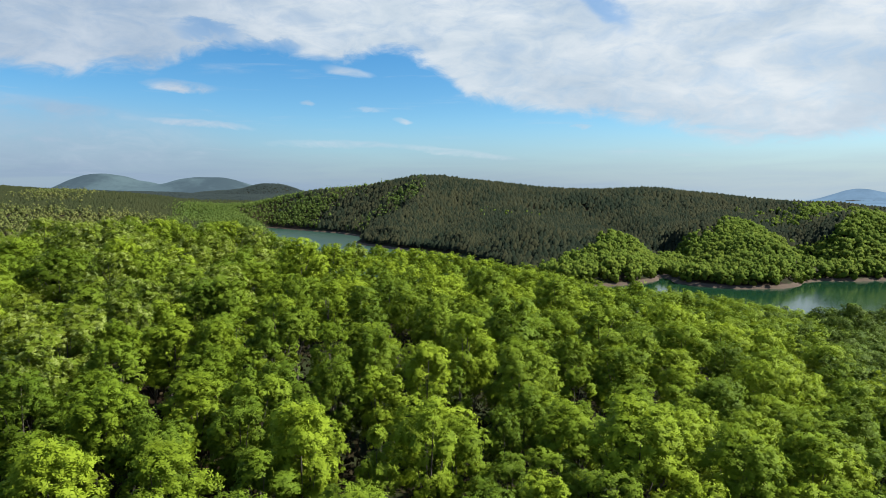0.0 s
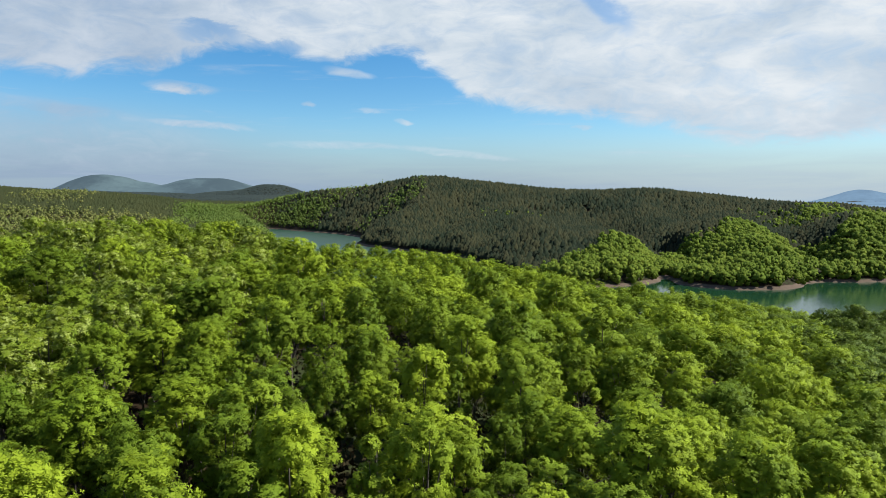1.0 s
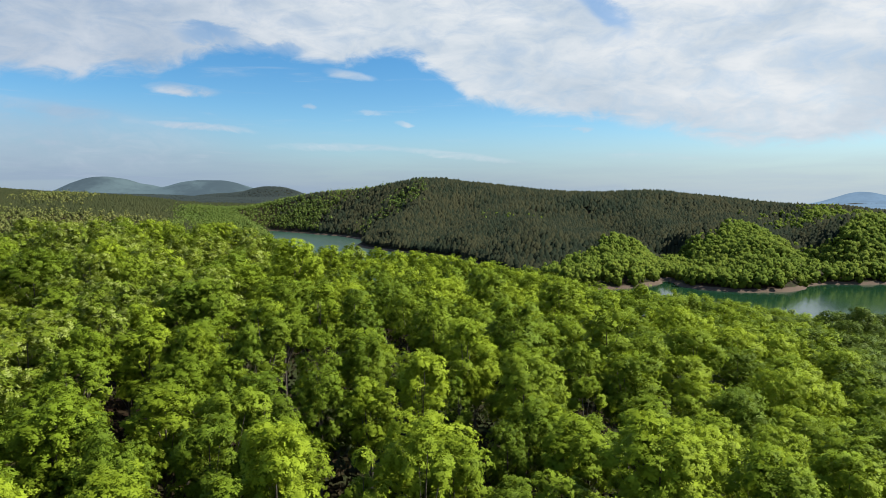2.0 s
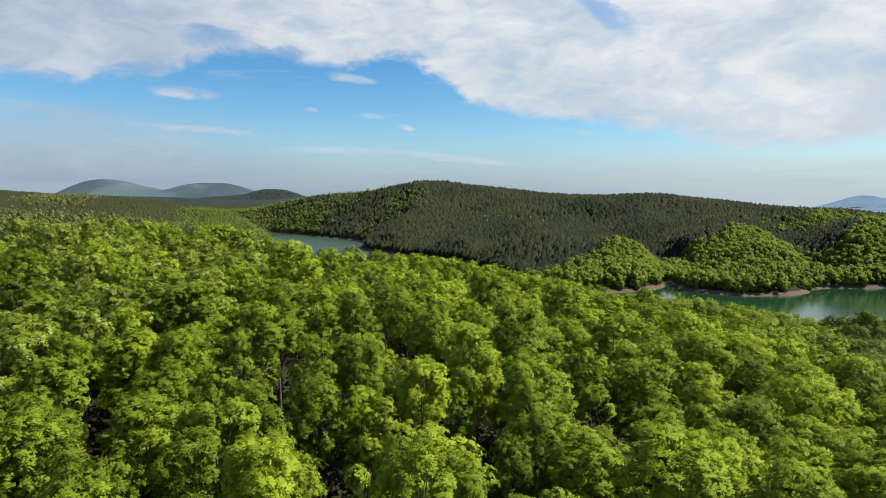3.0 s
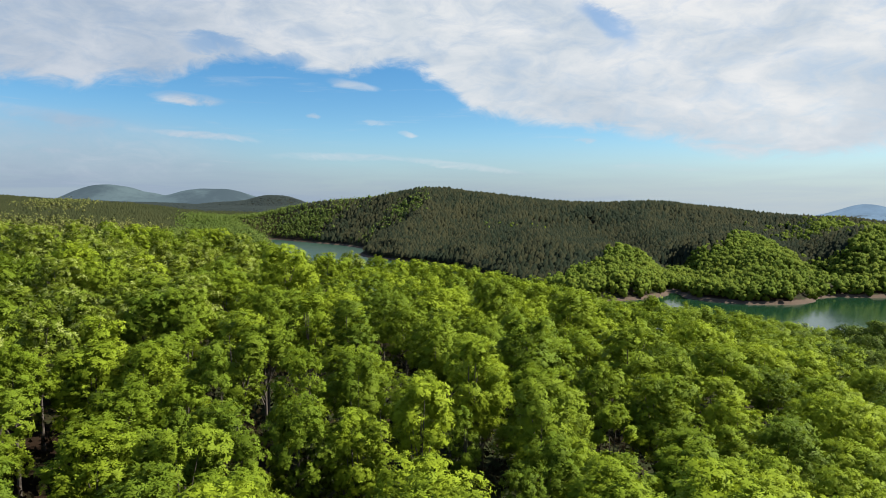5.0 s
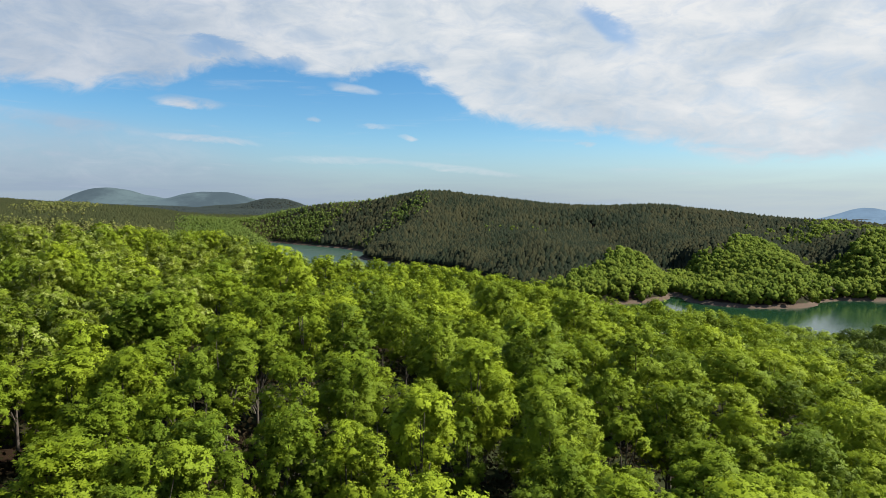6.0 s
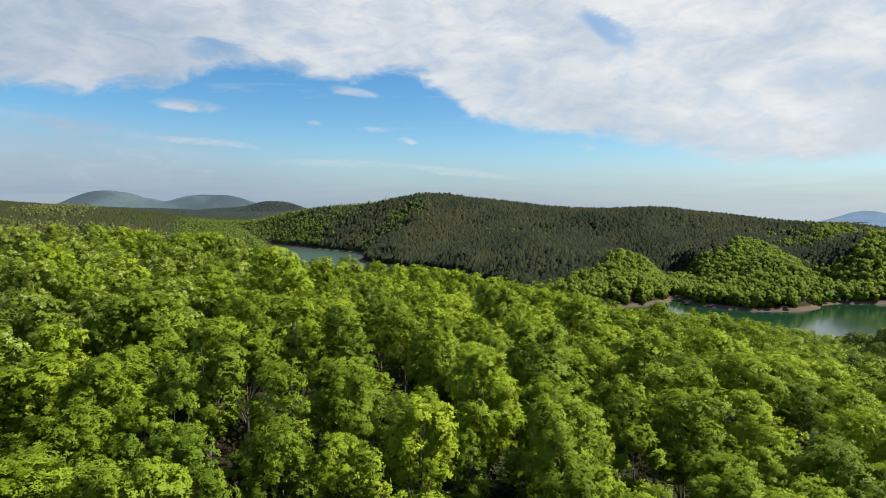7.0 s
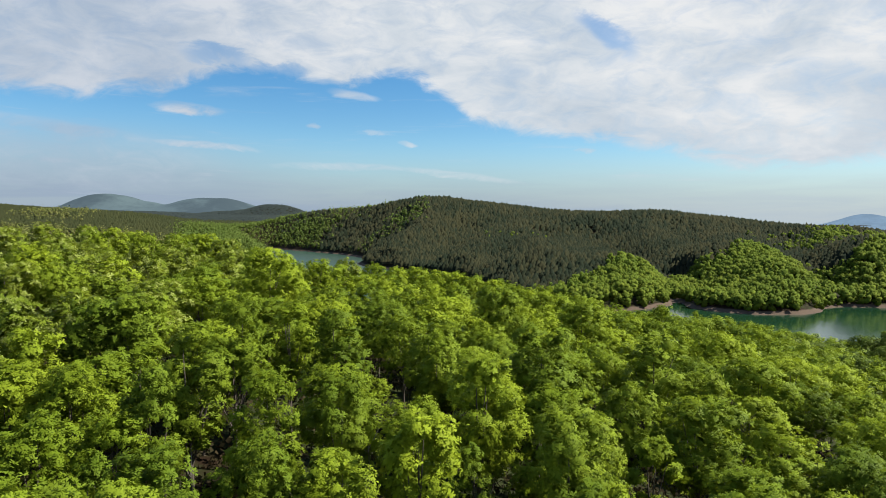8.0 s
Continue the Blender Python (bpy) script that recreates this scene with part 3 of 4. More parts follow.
# ---- the near wood ----
# single oaks: x, y, crown radius, height, leaf kind (0 dull, also darkened for shade, 1 green, 2 fresh, 3 pale)
OAKS_FRONT = [
    (-3.4, 25.6, 1.8, 8.4, 1), (2.2, 27.6, 1.7, 8.2, 1), (-13.6, 36.0, 1.9, 8.0, 2), (-15.6, 31.8, 1.7, 8.2, 1),
]
OAKS_FOOT = [
    (-10.7, 20.9, 1.77, 8.8, 1), (-7.4, 22.0, 1.77, 8.8, 1), (-14.1, 23.2, 1.85, 8.8, 2), (-3.2, 24.4, 1.77, 8.8, 1), (-10.6, 24.9, 1.94, 8.8, 2),
    (1.7, 25.4, 1.77, 8.8, 1), (-16.6, 26.2, 1.76, 7.8, 2), (-7.8, 27.6, 1.33, 8.1, 1), (4.7, 27.7, 1.77, 8.8, 2), (-6.3, 29.3, 1.82, 10.0, 2),
    (-12.9, 29.4, 1.88, 7.8, 1), (-2.8, 30.6, 1.06, 8.9, 1), (-16.1, 30.7, 1.77, 8.8, 2), (-0.5, 31.0, 1.26, 10.5, 2), (-20.3, 31.2, 1.77, 8.8, 1),
    (9.0, 31.9, 2.02, 8.8, 1), (-9.9, 32.0, 1.77, 8.8, 1), (13.0, 32.3, 1.77, 8.8, 2), (-7.1, 32.5, 2.26, 8.8, 2), (3.6, 33.2, 1.61, 7.8, 1),
]
OAKS_NEAR = [
    (-18.5, 34.2, 2.12, 7.8, 2), (1.0, 34.3, 1.77, 8.8, 2), (5.9, 34.6, 1.73, 7.9, 1), (10.7, 34.8, 2.55, 11.1, 2), (16.6, 35.2, 2.19, 10.5, 2),
    (-22.8, 36.1, 2.02, 8.8, 3), (-10.3, 36.4, 1.77, 8.8, 1), (-0.7, 36.8, 2.59, 8.8, 2), (-14.2, 37.0, 1.79, 7.8, 2), (-19.4, 37.6, 1.77, 8.8, 1),
    (-9.4, 39.3, 1.77, 8.8, 1), (-11.9, 39.6, 0.98, 7.9, 1), (23.5, 40.0, 2.28, 10.2, 2), (7.9, 40.1, 2.1, 8.8, 2), (4.2, 40.5, 1.39, 7.8, 1),
    (-14.5, 40.6, 1.73, 8.7, 2), (-23.6, 40.9, 2.1, 8.8, 3), (-6.8, 41.2, 1.65, 9.0, 1), (15.3, 41.4, 2.72, 9.6, 2), (-27.2, 41.6, 1.94, 8.8, 3),
]
OAKS_LOWER = [
    (26.1, 41.7, 2.26, 8.8, 2), (-4.1, 41.8, 1.77, 8.8, 2), (20.2, 42.0, 2.35, 8.8, 2), (-21.1, 42.6, 1.72, 8.5, 2), (5.5, 42.7, 1.77, 8.8, 1),
    (-13.0, 43.0, 1.56, 8.0, 2), (-0.9, 43.3, 1.39, 10.5, 2), (-24.3, 43.9, 1.94, 8.8, 3), (9.6, 44.2, 2.23, 7.9, 2), (-11.9, 44.2, 1.14, 10.1, 1),
    (30.3, 44.5, 1.92, 8.7, 1), (-4.2, 44.6, 1.32, 7.9, 1), (-18.7, 45.4, 2.1, 8.8, 2), (22.1, 45.6, 2.38, 9.3, 2), (-16.0, 45.9, 1.77, 8.8, 2),
    (16.4, 46.0, 1.77, 8.8, 2), (1.3, 46.2, 1.11, 8.5, 1), (14.0, 46.6, 2.1, 8.8, 2), (-7.8, 46.8, 1.73, 9.9, 2), (7.6, 46.8, 1.4, 7.8, 2),
]
OAKS_MIDDLE = [
    (-27.9, 47.0, 2.03, 7.8, 2), (18.5, 47.1, 2.43, 8.8, 2), (-21.1, 47.6, 1.36, 7.8, 1), (5.8, 47.6, 2.24, 11.0, 1), (-12.2, 49.2, 1.62, 11.0, 1),
    (-4.9, 49.2, 1.77, 9.8, 1), (14.8, 49.4, 2.1, 8.8, 2), (-31.8, 49.6, 2.39, 7.8, 3), (-24.3, 49.7, 1.79, 9.2, 3), (-1.5, 50.0, 2.26, 8.8, 2),
    (-17.3, 50.1, 1.94, 8.8, 2), (32.1, 50.5, 2.79, 10.3, 1), (6.7, 50.7, 2.67, 8.8, 1), (28.2, 51.0, 2.14, 8.7, 2), (11.0, 51.6, 1.42, 8.9, 2),
    (-28.3, 51.8, 2.02, 8.8, 1), (2.0, 52.8, 2.11, 11.2, 2), (22.7, 52.8, 2.46, 9.5, 1), (-22.3, 53.2, 1.71, 8.6, 2), (28.1, 54.1, 2.67, 8.8, 2),
]
OAKS_UPPER = [
    (-17.2, 54.2, 1.74, 8.2, 2), (8.9, 54.6, 1.6, 9.0, 1), (30.6, 55.0, 2.1, 8.8, 2), (-6.2, 55.1, 2.51, 8.8, 2), (-25.2, 56.3, 1.77, 8.8, 3),
    (-30.6, 56.5, 2.0, 8.5, 3), (21.3, 57.6, 1.79, 7.8, 1), (25.2, 57.6, 1.79, 9.4, 1), (-28.0, 57.9, 2.43, 8.8, 3), (-21.6, 58.0, 1.97, 9.5, 1),
    (-12.9, 58.0, 2.02, 8.8, 1), (16.1, 58.2, 2.93, 10.2, 2), (-19.2, 58.5, 1.99, 10.2, 1), (7.2, 58.9, 3.49, 8.8, 2), (3.1, 59.5, 2.67, 8.8, 2),
    (-15.6, 59.7, 2.26, 8.8, 2), (12.5, 61.5, 2.39, 9.8, 1), (17.1, 62.0, 3.25, 8.8, 2), (-13.9, 62.3, 1.86, 10.7, 1), (23.7, 62.3, 2.59, 8.8, 2),
]
OAKS_SHOULDER = [
    (-25.1, 62.4, 2.76, 8.8, 3), (31.7, 62.5, 3.51, 10.7, 2), (-7.4, 63.0, 2.26, 10.9, 1), (6.7, 63.8, 2.68, 12.4, 1), (-0.5, 64.0, 2.02, 11.0, 1),
    (-11.2, 65.0, 1.76, 10.2, 2), (-22.3, 66.7, 2.51, 8.8, 3), (2.0, 68.6, 2.59, 8.8, 2), (-19.5, 69.0, 2.1, 6.6, 1), (34.5, 70.2, 3.49, 8.8, 2),
    (-0.7, 70.5, 2.43, 8.8, 1), (39.5, 71.8, 3.25, 8.8, 2), (25.7, 72.2, 2.76, 8.8, 2), (-15.1, 73.5, 2.51, 8.8, 1), (18.0, 73.6, 2.93, 12.5, 1),
    (-24.8, 73.7, 2.51, 8.8, 3), (10.1, 74.1, 3.33, 8.8, 2), (-17.8, 74.2, 2.76, 8.8, 2), (-12.8, 75.8, 1.94, 6.2, 1), (5.7, 76.0, 3.08, 8.8, 1),
]
OAKS_BROW = [
    (18.4, 77.9, 2.92, 8.8, 2), (-22.5, 78.0, 2.67, 8.8, 2), (-3.8, 78.3, 2.92, 8.8, 1), (29.4, 79.3, 3.43, 10.9, 2), (15.2, 79.5, 2.43, 8.8, 2),
    (-11.3, 79.5, 3.49, 8.8, 2), (-15.5, 82.0, 2.26, 6.6, 1), (37.3, 84.7, 3.49, 8.8, 1), (44.1, 86.4, 3.49, 8.8, 2), (-7.0, 86.4, 3.25, 8.8, 1),
    (-18.9, 87.8, 3.15, 12.2, 2), (27.0, 88.3, 3.49, 8.8, 1), (-50.5, 90.4, 3.0, 10.1, 3), (6.2, 92.0, 3.03, 12.2, 1), (31.4, 92.9, 3.49, 8.8, 1),
    (41.2, 95.2, 4.49, 10.3, 2), (-58.6, 96.7, 3.0, 10.0, 3), (58.7, 97.6, 3.54, 10.2, 1), (-50.9, 100.9, 3.0, 10.3, 3), (49.6, 101.0, 3.83, 9.9, 2),
]
OAKS_CREST = [
    (40.4, 101.2, 3.49, 8.8, 2), (29.3, 104.1, 3.49, 8.8, 1), (-0.4, 105.3, 3.49, 8.8, 2), (37.6, 106.8, 3.9, 11.0, 2), (18.8, 107.4, 3.49, 12.0, 1),
    (72.3, 117.1, 3.41, 8.8, 1), (-52.4, 119.1, 3.0, 9.9, 2), (60.6, 119.3, 3.49, 8.8, 2), (55.2, 124.1, 3.49, 8.8, 1), (-49.1, 124.9, 3.0, 9.3, 1),
    (-26.9, 125.3, 3.0, 8.8, 2), (-21.6, 129.5, 3.0, 9.4, 2), (-46.4, 129.9, 3.0, 9.5, 2), (-61.4, 130.0, 2.9, 10.4, 2), (-39.5, 136.3, 3.0, 9.9, 3),
    (-58.3, 140.0, 2.9, 10.3, 2), (32.3, 140.5, 3, 8.4, 1), (-19.0, 143.8, 3.0, 9.5, 3), (29.4, 145.6, 3, 7.9, 2), (82.7, 150.0, 3.49, 8.8, 0),
]
OAKS_SHORE = [
    (-51.0, 150.0, 2.9, 11.0, 2), (-48.1, 150.0, 2.9, 10.9, 2), (-39.3, 150.0, 2.9, 8.6, 2), (-9.9, 150.0, 2.9, 9.1, 2), (1.8, 150.0, 2.9, 10.3, 2),
    (4.8, 150.0, 2.9, 10.2, 2), (13.6, 150.0, 2.9, 9.9, 2), (19.5, 150.0, 2.9, 9.6, 2), (37.2, 150, 2.9, 7.7, 2), (63.7, 150.0, 2.9, 10.3, 2),
    (-14.7, 151.3, 3.0, 8.8, 2), (42.7, 152.8, 3, 7.4, 1), (90.9, 154.1, 3.49, 8.8, 0), (23.9, 155.9, 3.0, 8.8, 2), (17.8, 158.4, 3.0, 8.8, 2),
    (-1.6, 159.9, 3.0, 9.8, 2), (9.6, 161.8, 3.0, 9.4, 2), (-6.3, 162.5, 3.0, 9.4, 2), (52.0, 166.0, 3.26, 8.4, 1), (58.7, 172.0, 4.6, 8.6, 1),
]
OAKS_LAST = [
    (65.7, 176.0, 2.6, 9.1, 1), (71.2, 177.0, 4.6, 8.5, 1), (57.5, 178.5, 3.0, 8.0, 1), (101.7, 180.0, 3.84, 7.7, 0), (96.9, 189.4, 3.0, 8.2, 0),
    (116.1, 190.0, 4.07, 11.2, 0), (90.7, 191.0, 3.0, 7.9, 1), (86.1, 193.0, 3.18, 8.1, 1), (94.4, 198.0, 3.59, 8.0, 0), (79.3, 199.3, 3.0, 8.1, 1),
    (104.1, 203.0, 3.69, 8.0, 0), (112.8, 208.0, 4.13, 8.7, 0), (135.2, 214.0, 4.6, 16.4, 0), (128.3, 218.0, 4.6, 12.6, 0), (179.9, 285.1, 2.92, 9.8, 1),
    (173.9, 288.9, 2.92, 9.8, 1), (167.7, 292.6, 2.92, 8.8, 1),
]
SINGLE = OAKS_FRONT + OAKS_FOOT + OAKS_NEAR + OAKS_LOWER + OAKS_MIDDLE + OAKS_UPPER + OAKS_SHOULDER + OAKS_BROW + OAKS_CREST + OAKS_SHORE + OAKS_LAST
LEAVES = [OAK_DULL_SHADED, OAK_LEAF, OAK_FRESH, OAK_PALE]
LABELS = ["dull grey-green bushy oak, darkened for shade, on the wooded slope", "leafy green oak with a tall open crown in the hill wood",
          "fresh yellow-green oak with a lobed crown on the slope", "pale green oak flecked with lighter leaf tufts among its neighbours"]


rng = np.random.default_rng(7)
FINE, COARSE = (100, 2200, 0.148, 6), (200, 1250, 0.195, 6)  # first seed, rosettes, leaf length, leaves in a rosette
SHAPES = (1, 3, 3, 2)  # shapes of crown for each kind of leaf
GIRTHS = (1.35, 1.9, 2.6, 3.4)  # radius of the crowns, slender to broad
models = {}


def plant(make, x, y, radius, tall, kind):
    """An oak at its place: built when its shape is first wanted, then copied."""
    seed, tufts, leaf, petals = make
    k = int(rng.integers(SHAPES[kind]))
    place = pose(x, y, float(ground(np.array([x]), np.array([y]))[0]) - 0.1, 0, 0, rng.uniform(0, 360))
    girth = min(GIRTHS, key=lambda g: abs(math.log(g / radius * tall / 8.8)))
    share = min(1.3, max(0.55, girth / 2.4))
    size = Vector((radius / girth, radius / girth, tall / 8.8))
    model = models.get((seed, kind, k, girth))
    if model:
        copy_thing(model, place @ Matrix.Diagonal((*(a / b for a, b in zip(size, model.scale)), 1)))
    else:
        model = build_oak(seed + 10 * kind + k + int(1000 * girth), girth, 8.8, int((30 + 4 * k) * share), int(tufts * share), leaf, petals, LEAVES[kind], LABELS[kind])
        models[seed, kind, k, girth] = model
        model.matrix_basis = place @ Matrix.Diagonal((*size, 1))


for x, y, radius, tall, kind in SINGLE:
    plant(FINE if math.hypot(x, y - 14) < 40 else COARSE, x, y, radius * 1.05, tall, kind)

# the trees between them: young and low among the single oaks, full grown further off
single = np.array([row[:3] for row in SINGLE])
GLADES = [(4.1, 54.1), (-12.7, 49.8), (-24.4, 52.5), (32.2, 64.6), (-4.7, 50.2), (-21.7, 45.1), (27.4, 75.9), (-13.8, 43.2), (-14.2, 120.3), (-15.5, 82.6), (-27.8, 58.6), (1.5, 69.7), (-4.9, 22.1)]
glades = np.array(GLADES)
spots = scatter(rng, -150, 260, 6, 335, 5.6)
px, py = spots.T
brow = np.where(px < -60, 118 + 0.5 * (px + 60), np.where(px < 0, 168 + 0.83 * px, np.where(px < 66, 168 + 0.33 * px, 190 + 1.05 * (px - 66))))
away = np.hypot(px, py)
gap = (np.hypot(px[:, None] - single[None, :, 0], py[:, None] - single[None, :, 1]) - single[None, :, 2]).min(1)
keep = (np.abs(px) < 0.78 * py + 12) & (lake_distance(px, py) > 9) & (away > 13) & (py < brow + 17) & (gap > np.where(away < 75, 1.0, 1.6))
keep &= np.hypot(px[:, None] - glades[None, :, 0], py[:, None] - glades[None, :, 1]).min(1) > 4.2
young = (away > 20) & (away < 78) & (np.abs(px) < 0.64 * (py - 9))
keep &= ~young | ((gap > 1.3) & (rng.uniform(size=len(px)) < 0.2))
spots, away = spots[keep], away[keep]
order = np.argsort(away)
spots, away = spots[order], away[order]
singles = 300 - len(SINGLE)
for i in range(singles):
    x, y = spots[i]
    low = 20 < away[i] < 78 and abs(x) < 0.64 * (y - 9)
    kind = int(rng.choice(4, p=(0.06, 0.42, 0.32, 0.20) if x < -12 else (0.06, 0.50, 0.40, 0.04)))
    plant(FINE if away[i] < 34 and not low else COARSE, x, y, rng.uniform(1.1, 1.7) if low else rng.uniform(2.3, 3.1), rng.uniform(2.4, 4.4) if low else rng.uniform(7.4, 9.8), 1 if low else kind)

spots, away = spots[singles:], away[singles:]
MIDDLE_SHAPES = [leafy_crown(np.random.default_rng(51 + k), 2.6, 2.0, 8.8, 20, 420, 0.30, 5)[:3] for k in range(6)]
SMALL_SHAPES = [leafy_crown(np.random.default_rng(61 + k), 2.7, 1.8, 8.8, 14, 140, 0.48, 5)[:3] for k in range(6)]
for name, label, shapes, these in (("oak_wood", "dense green oak wood on the brow of the hill", MIDDLE_SHAPES, away < 135),
                                   ("oak_wood_below", "dense green oak wood down the slope to the lake", SMALL_SHAPES, away >= 135)):
    p = spots[these]
    places = np.column_stack([p, ground(p[:, 0], p[:, 1]) - 0.2])
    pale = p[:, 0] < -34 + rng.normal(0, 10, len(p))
    # trees of the right slope: their shade is painted in with the duller leaves
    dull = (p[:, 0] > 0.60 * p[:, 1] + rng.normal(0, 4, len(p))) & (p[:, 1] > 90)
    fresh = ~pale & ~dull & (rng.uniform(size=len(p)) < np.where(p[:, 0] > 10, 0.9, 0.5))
    for suffix, mat, some in (("", OAK_LEAF, ~pale & ~fresh & ~dull), ("_dull", OAK_DULL_SHADED, dull), ("_fresh", OAK_FRESH, fresh), ("_pale", OAK_PALE, pale)):
        if some.sum() > 5:
            tagged(new(name + suffix, joined(name, mat, shapes, places[some], rng.uniform(0, 6.3, some.sum()), np.stack([rng.uniform(0.85, 1.2, some.sum()), rng.uniform(0.80, 1.08, some.sum()) * np.where((np.abs(p[some, 0] / p[some, 1] + 0.20) < 0.075) | (np.abs(p[some, 0] / p[some, 1] - 0.235) < 0.055), 0.86, 1.0)], 1))),
                   label, "trees", kind="stuff")

# dead saplings among the oaks
def build_bare_sapling(seed, x, y, tall):
    """A thin, pale, leafless young tree: a crooked stem and upward twigs."""
    r = np.random.default_rng(seed)
    tree = tagged(new("bare_sapling"), "thin pale leafless sapling standing dead among the oaks", "tree", "dead saplings")
    bend = np.cumsum(r.normal(0, 0.07, (7, 2)), 0)
    stem = [(bend[k, 0], bend[k, 1], tall * k / 6 - 0.2 * (k == 0)) for k in range(7)]
    part("stem", mesh_of("stem", *tube(stem, [0.055 - 0.007 * k for k in range(7)], 6), PALE_BARK, True), tree)
    for k in range(9):
        at = np.array(stem[2 + k % 4]) + [0, 0, r.uniform(0, tall / 6)]
        turn, long = r.uniform(0, 6.28), r.uniform(0.5, 1.1)
        reach = np.array([math.cos(turn), math.sin(turn), 1.5]) * long * 0.5
        part("twig", mesh_of("twig", *tube([at, at + reach * 0.5 + [0, 0, 0.05], at + reach + [0, 0, 0.2]], [0.020, 0.014, 0.006], 4), PALE_BARK, True), tree)
    tree.location = (x, y, float(ground(np.array([x]), np.array([y]))[0]))


for seed, x, y, tall in ((1, -3.6, 48.6, 6.6), (2, -10.8, 45.2, 5.6)):
    build_bare_sapling(seed, x, y, tall)

# the wood goes on behind the camera
behind = scatter(rng, -45, 45, -45, 12, 7.4)
behind = np.column_stack([behind, ground(behind[:, 0], behind[:, 1]) - 0.2])
tagged(new("oak_wood_behind", joined("oak_wood_behind", OAK_LEAF, SMALL_SHAPES, behind, rng.uniform(0, 6.3, len(behind)), rng.uniform(0.8, 1.05, (len(behind), 2)))),
       "dense green oak wood on the hilltop", "trees", kind="stuff")

# low brush and saplings under the oaks
def brush_shape(rng):
    at = rng.normal(size=(16, 3)) * [0.55, 0.55, 0.28] + [0, 0, 0.55]
    normal = rng.normal(size=(16, 3)) + [0, 0, 0.8]
    verts, faces = chips(rng, at, normal, 0.36, 0.26, 0.04)
    return verts, faces, np.repeat(normal / np.linalg.norm(normal, axis=1, keepdims=True), 4, 0)


brush = scatter(rng, -55, 60, 14, 95, 1.35)
brush = brush[(np.abs(brush[:, 0]) < 0.72 * brush[:, 1] + 6) & (rng.uniform(size=len(brush)) < 0.8)]
tagged(new("undergrowth", joined("undergrowth", BRUSH_LEAF, [brush_shape(np.random.default_rng(171 + k)) for k in range(7)],
                                 np.column_stack([brush, ground(brush[:, 0], brush[:, 1])]), rng.uniform(0, 6.3, len(brush)), rng.uniform(0.6, 1.5, (len(brush), 2)))),
       "dry brown and dull green brush under the oaks", "undergrowth", kind="stuff")

# ---- woods on the far shores ----
CLUMPS = [crown_leaves(np.random.default_rng(71 + k), 3.3, 0.5, 8.0, 9, 40, 2, 0.65, (0.80, 1.12))[:3] for k in range(6)]
CLUMPS_SMALL = [crown_leaves(np.random.default_rng(81 + k), 4.3, 1.0, 8.4, 3, 12, 2, 1.8, (0.7, 1.1))[:3] for k in range(5)]
PINES = [pine_shape(np.random.default_rng(91 + k), 6, ((0.05, 1.0), (0.42, 0.90), (0.78, 0.48)), 7.4, 2.7) for k in range(12)]
PINES_SMALL = [pine_shape(np.random.default_rng(109 + k), 6, ((0.05, 1.0), (0.60, 0.66)), 7.0, 3.1) for k in range(9)]


PINES_FLAT = [pine_shape(np.random.default_rng(131 + k), 6, ((0.1, 1.0), (0.6, 0.8)), 4.6, 3.0) for k in range(6)]


def wood(name, label, mat, shapes, x0, x1, y0, y1, step, chosen, seed, grow=1.0, vary=0.30, clear=5.0):
    r = np.random.default_rng(seed)
    p = scatter(r, x0, x1, y0, y1, step)
    p = p[(np.abs(p[:, 0]) < 0.74 * p[:, 1] + 20) & (lake_distance(p[:, 0], p[:, 1]) > clear)]
    p = p[chosen(p[:, 0], p[:, 1], r)]
    z = ground(p[:, 0], p[:, 1])
    # leave out the backs of the hills
    d = np.hypot(p[:, 0], p[:, 1])
    back = ground(p[:, 0] * (1 + 25 / d), p[:, 1] * (1 + 25 / d)) - z
    keep = (back > -3.2) & (z > 0.8)
    p, z = p[keep], z[keep]
    ob = new(name, joined(name, mat, shapes, np.column_stack([p, z - 0.3]), r.uniform(0, 6.3, len(p)), r.uniform(0.92 - vary, 0.92 + vary, (len(p), 1)) * (grow, 0.85 + 0.15 * grow) * r.uniform(1.0 - 0.5 * vary, 1.0 + 0.5 * vary, (len(p), 2))))
    return tagged(ob, label, "trees", kind="stuff")


# how far up the slope the broad-leaved wood reaches, by the bearing x / y
TREELINE = ((0.03, 380), (0.10, 465), (0.14, 486), (0.19, 502), (0.212, 520), (0.24, 545), (0.27, 562), (0.29, 575), (0.31, 590), (0.35, 600), (0.375, 610), (0.40, 590), (0.43, 620),
            (0.445, 665), (0.47, 725), (0.50, 640), (0.53, 570), (0.57, 556), (0.62, 572), (0.65, 605), (0.70, 660), (0.80, 720))


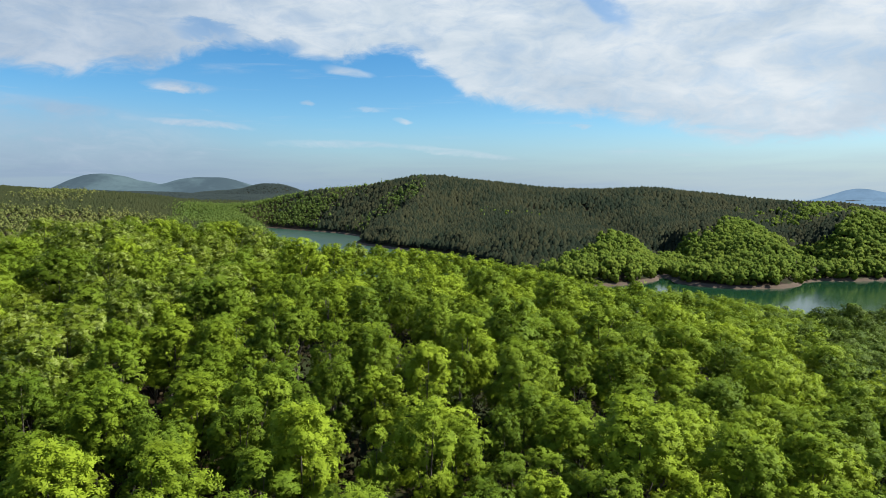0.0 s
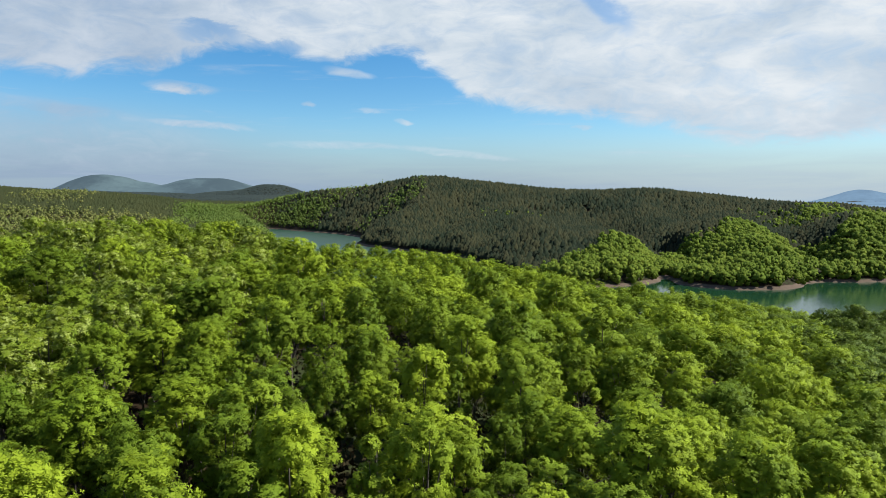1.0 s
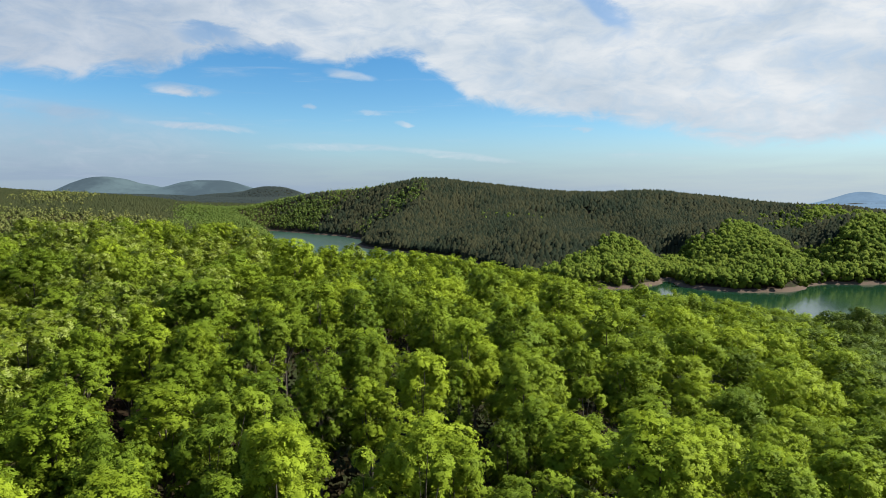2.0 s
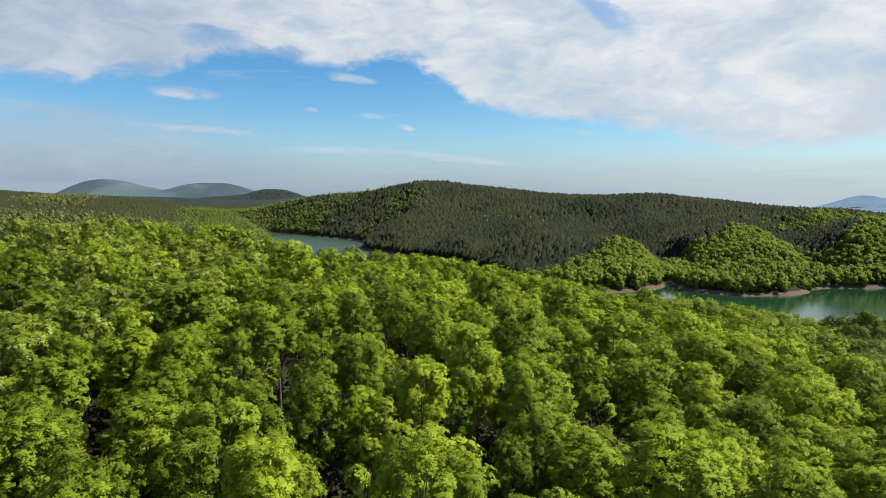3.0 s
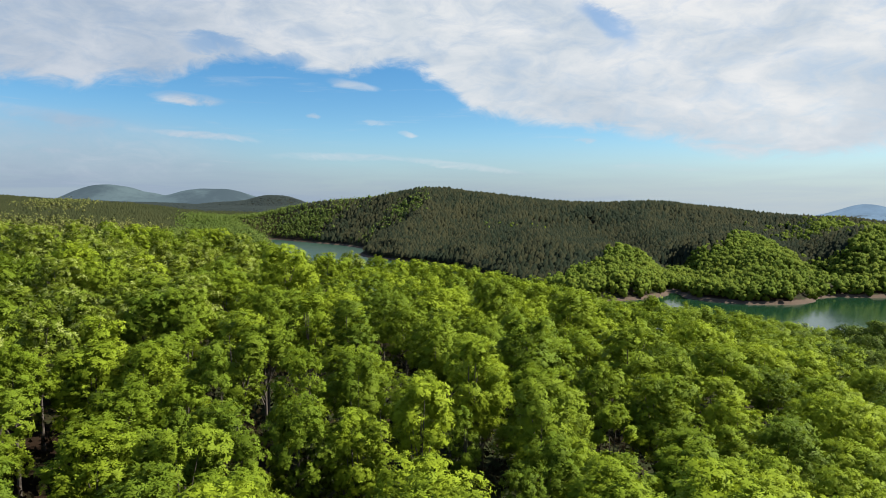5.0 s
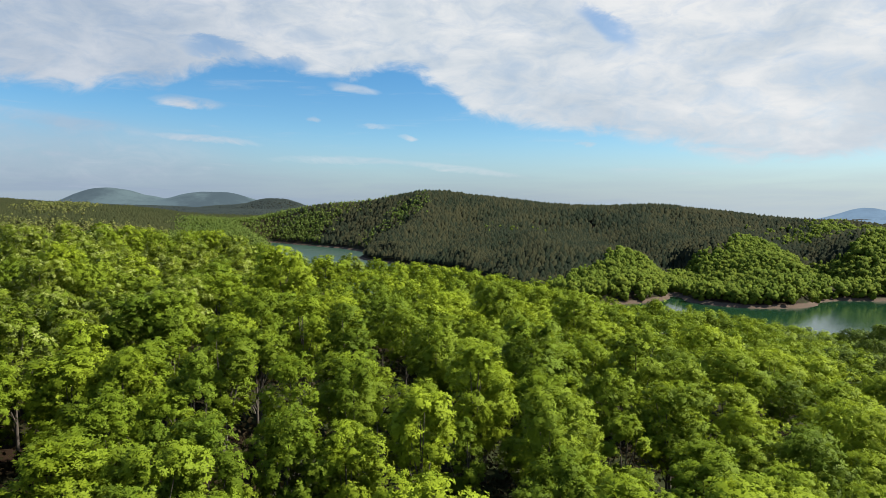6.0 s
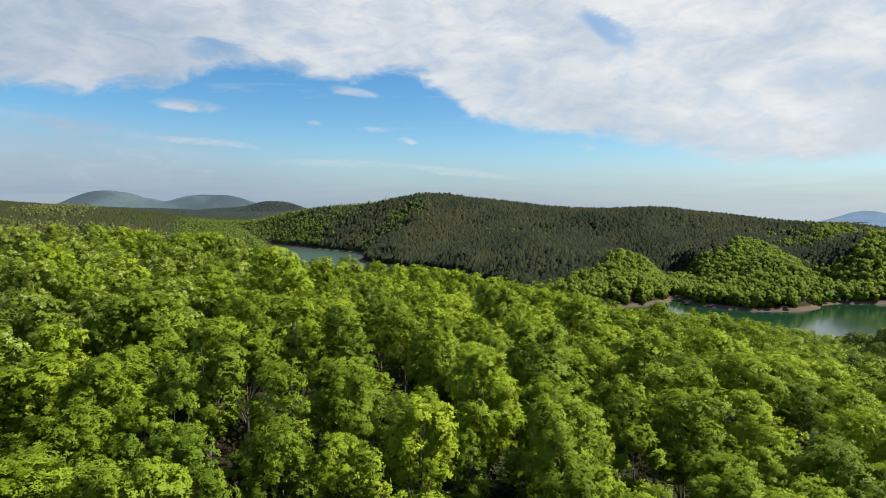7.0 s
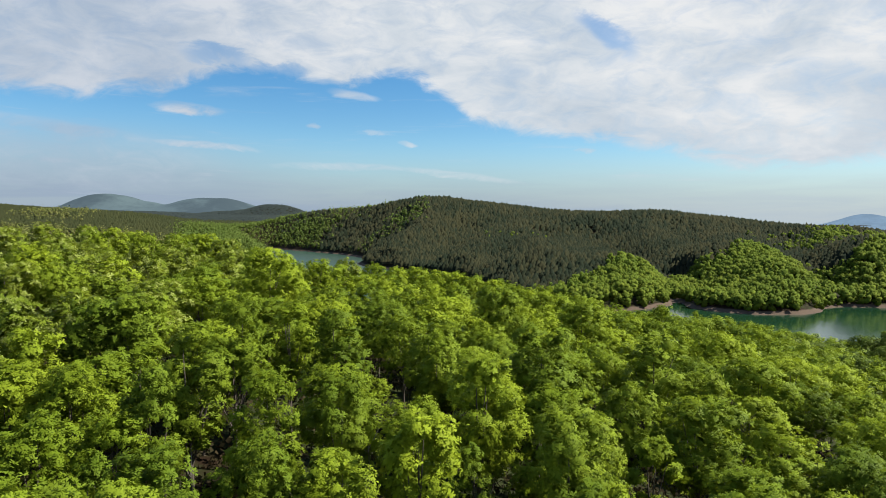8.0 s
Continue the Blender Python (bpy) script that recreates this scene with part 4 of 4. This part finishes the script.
def leafy(x, y, r):
    """Where broad-leaved wood grows, lower on the slopes above the right shore and in patches elsewhere."""
    patch = np.sin(x * 0.016 + 1.1 * np.sin(y * 0.011)) + np.sin(y * 0.013 + x * 0.006 + 2.0) + r.normal(0, 0.35, x.shape)
    way = x / y + r.normal(0, 0.006, x.shape)
    low = y < np.interp(way, *zip(*TREELINE)) + 7 * np.sin(x * 0.09) + r.normal(0, 5, x.shape)
    low &= way > 0.03
    share = np.interp(way, (-0.47, -0.38, -0.30), (0.0, 0.75, 1.0))
    valley = (way < -0.25) & (y < 1480 + r.normal(0, 30, x.shape)) & (y > 600) & (patch > 2.0 - 3.4 * share)
    hollow = (way <= -0.40) & ((y < 1080 + r.normal(0, 20, x.shape)) | (patch > 1.45))
    glade = np.sin(x * 0.034 + y * 0.009) + np.sin(y * 0.024 - x * 0.011 + 1.0) + r.normal(0, 0.8, x.shape)
    upper = (way >= -0.25) & (way < -0.03) & (y > 860) & (glade > np.interp(way, (-0.25, -0.14, -0.06, -0.03), (-0.7, 0.2, 1.3, 2.0)))
    return low | ((x > -60) & (patch > 1.85)) | valley | hollow | upper


wood("shore_oak_wood", "rounded green oaks above the lake's sandy shore", FAR_LEAF, CLUMPS, 40, 700, 425, 820, 4.6, lambda x, y, r: leafy(x, y, r) & ((x > 236) | (lake_distance(x, y) > 4.0)), 3, 1.12, 0.24, 1.2)
wood("pine_wood", "dark green pines covering the hillside", PINE_LEAF, PINES, -200, 700, 430, 850, 3.8, lambda x, y, r: ~leafy(x, y, r), 4, 1.0, 0.20)
wood("hill_oak_wood", "olive and brown-green oaks over the low hill", HILL_LEAF, CLUMPS_SMALL, -1100, -100, 560, 1500, 9.2, lambda x, y, r: leafy(x, y, r) & (x / y < -0.42), 5)
wood("shoulder_oak_wood", "light green oaks on the shoulder of the pine hill", SHOULDER_LEAF, CLUMPS_SMALL, -640, 60, 560, 1500, 6.4, lambda x, y, r: leafy(x, y, r) & (x / y >= -0.42), 15, 0.9, 0.2)
wood("hill_pine_wood", "dark pines up to the crest of the hill", PINE_LEAF, PINES_SMALL, -360, 1000, 850, 1500, 4.7, lambda x, y, r: ~leafy(x, y, r) & (x / y >= -0.25), 6)
wood("low_hill_pine_wood", "olive-brown pines over the low hill", HILL_PINE, PINES_SMALL, -1200, -150, 560, 1700, 5.2, lambda x, y, r: ~leafy(x, y, r) & (x / y < -0.25), 16)
wood("distant_wood", "dark hazy wooded hills in the distance", HAZY_LEAF, PINES_FLAT, -1900, 300, 1500, 2700, 8.0, lambda x, y, r: ~leafy(x, y, r), 8, 1.8, 0.12)
wood("distant_oak_wood", "green hazy wooded hills in the distance", HAZY_LEAF, PINES_FLAT, -1900, 300, 1500, 2700, 8.0, leafy, 9, 1.8, 0.12)
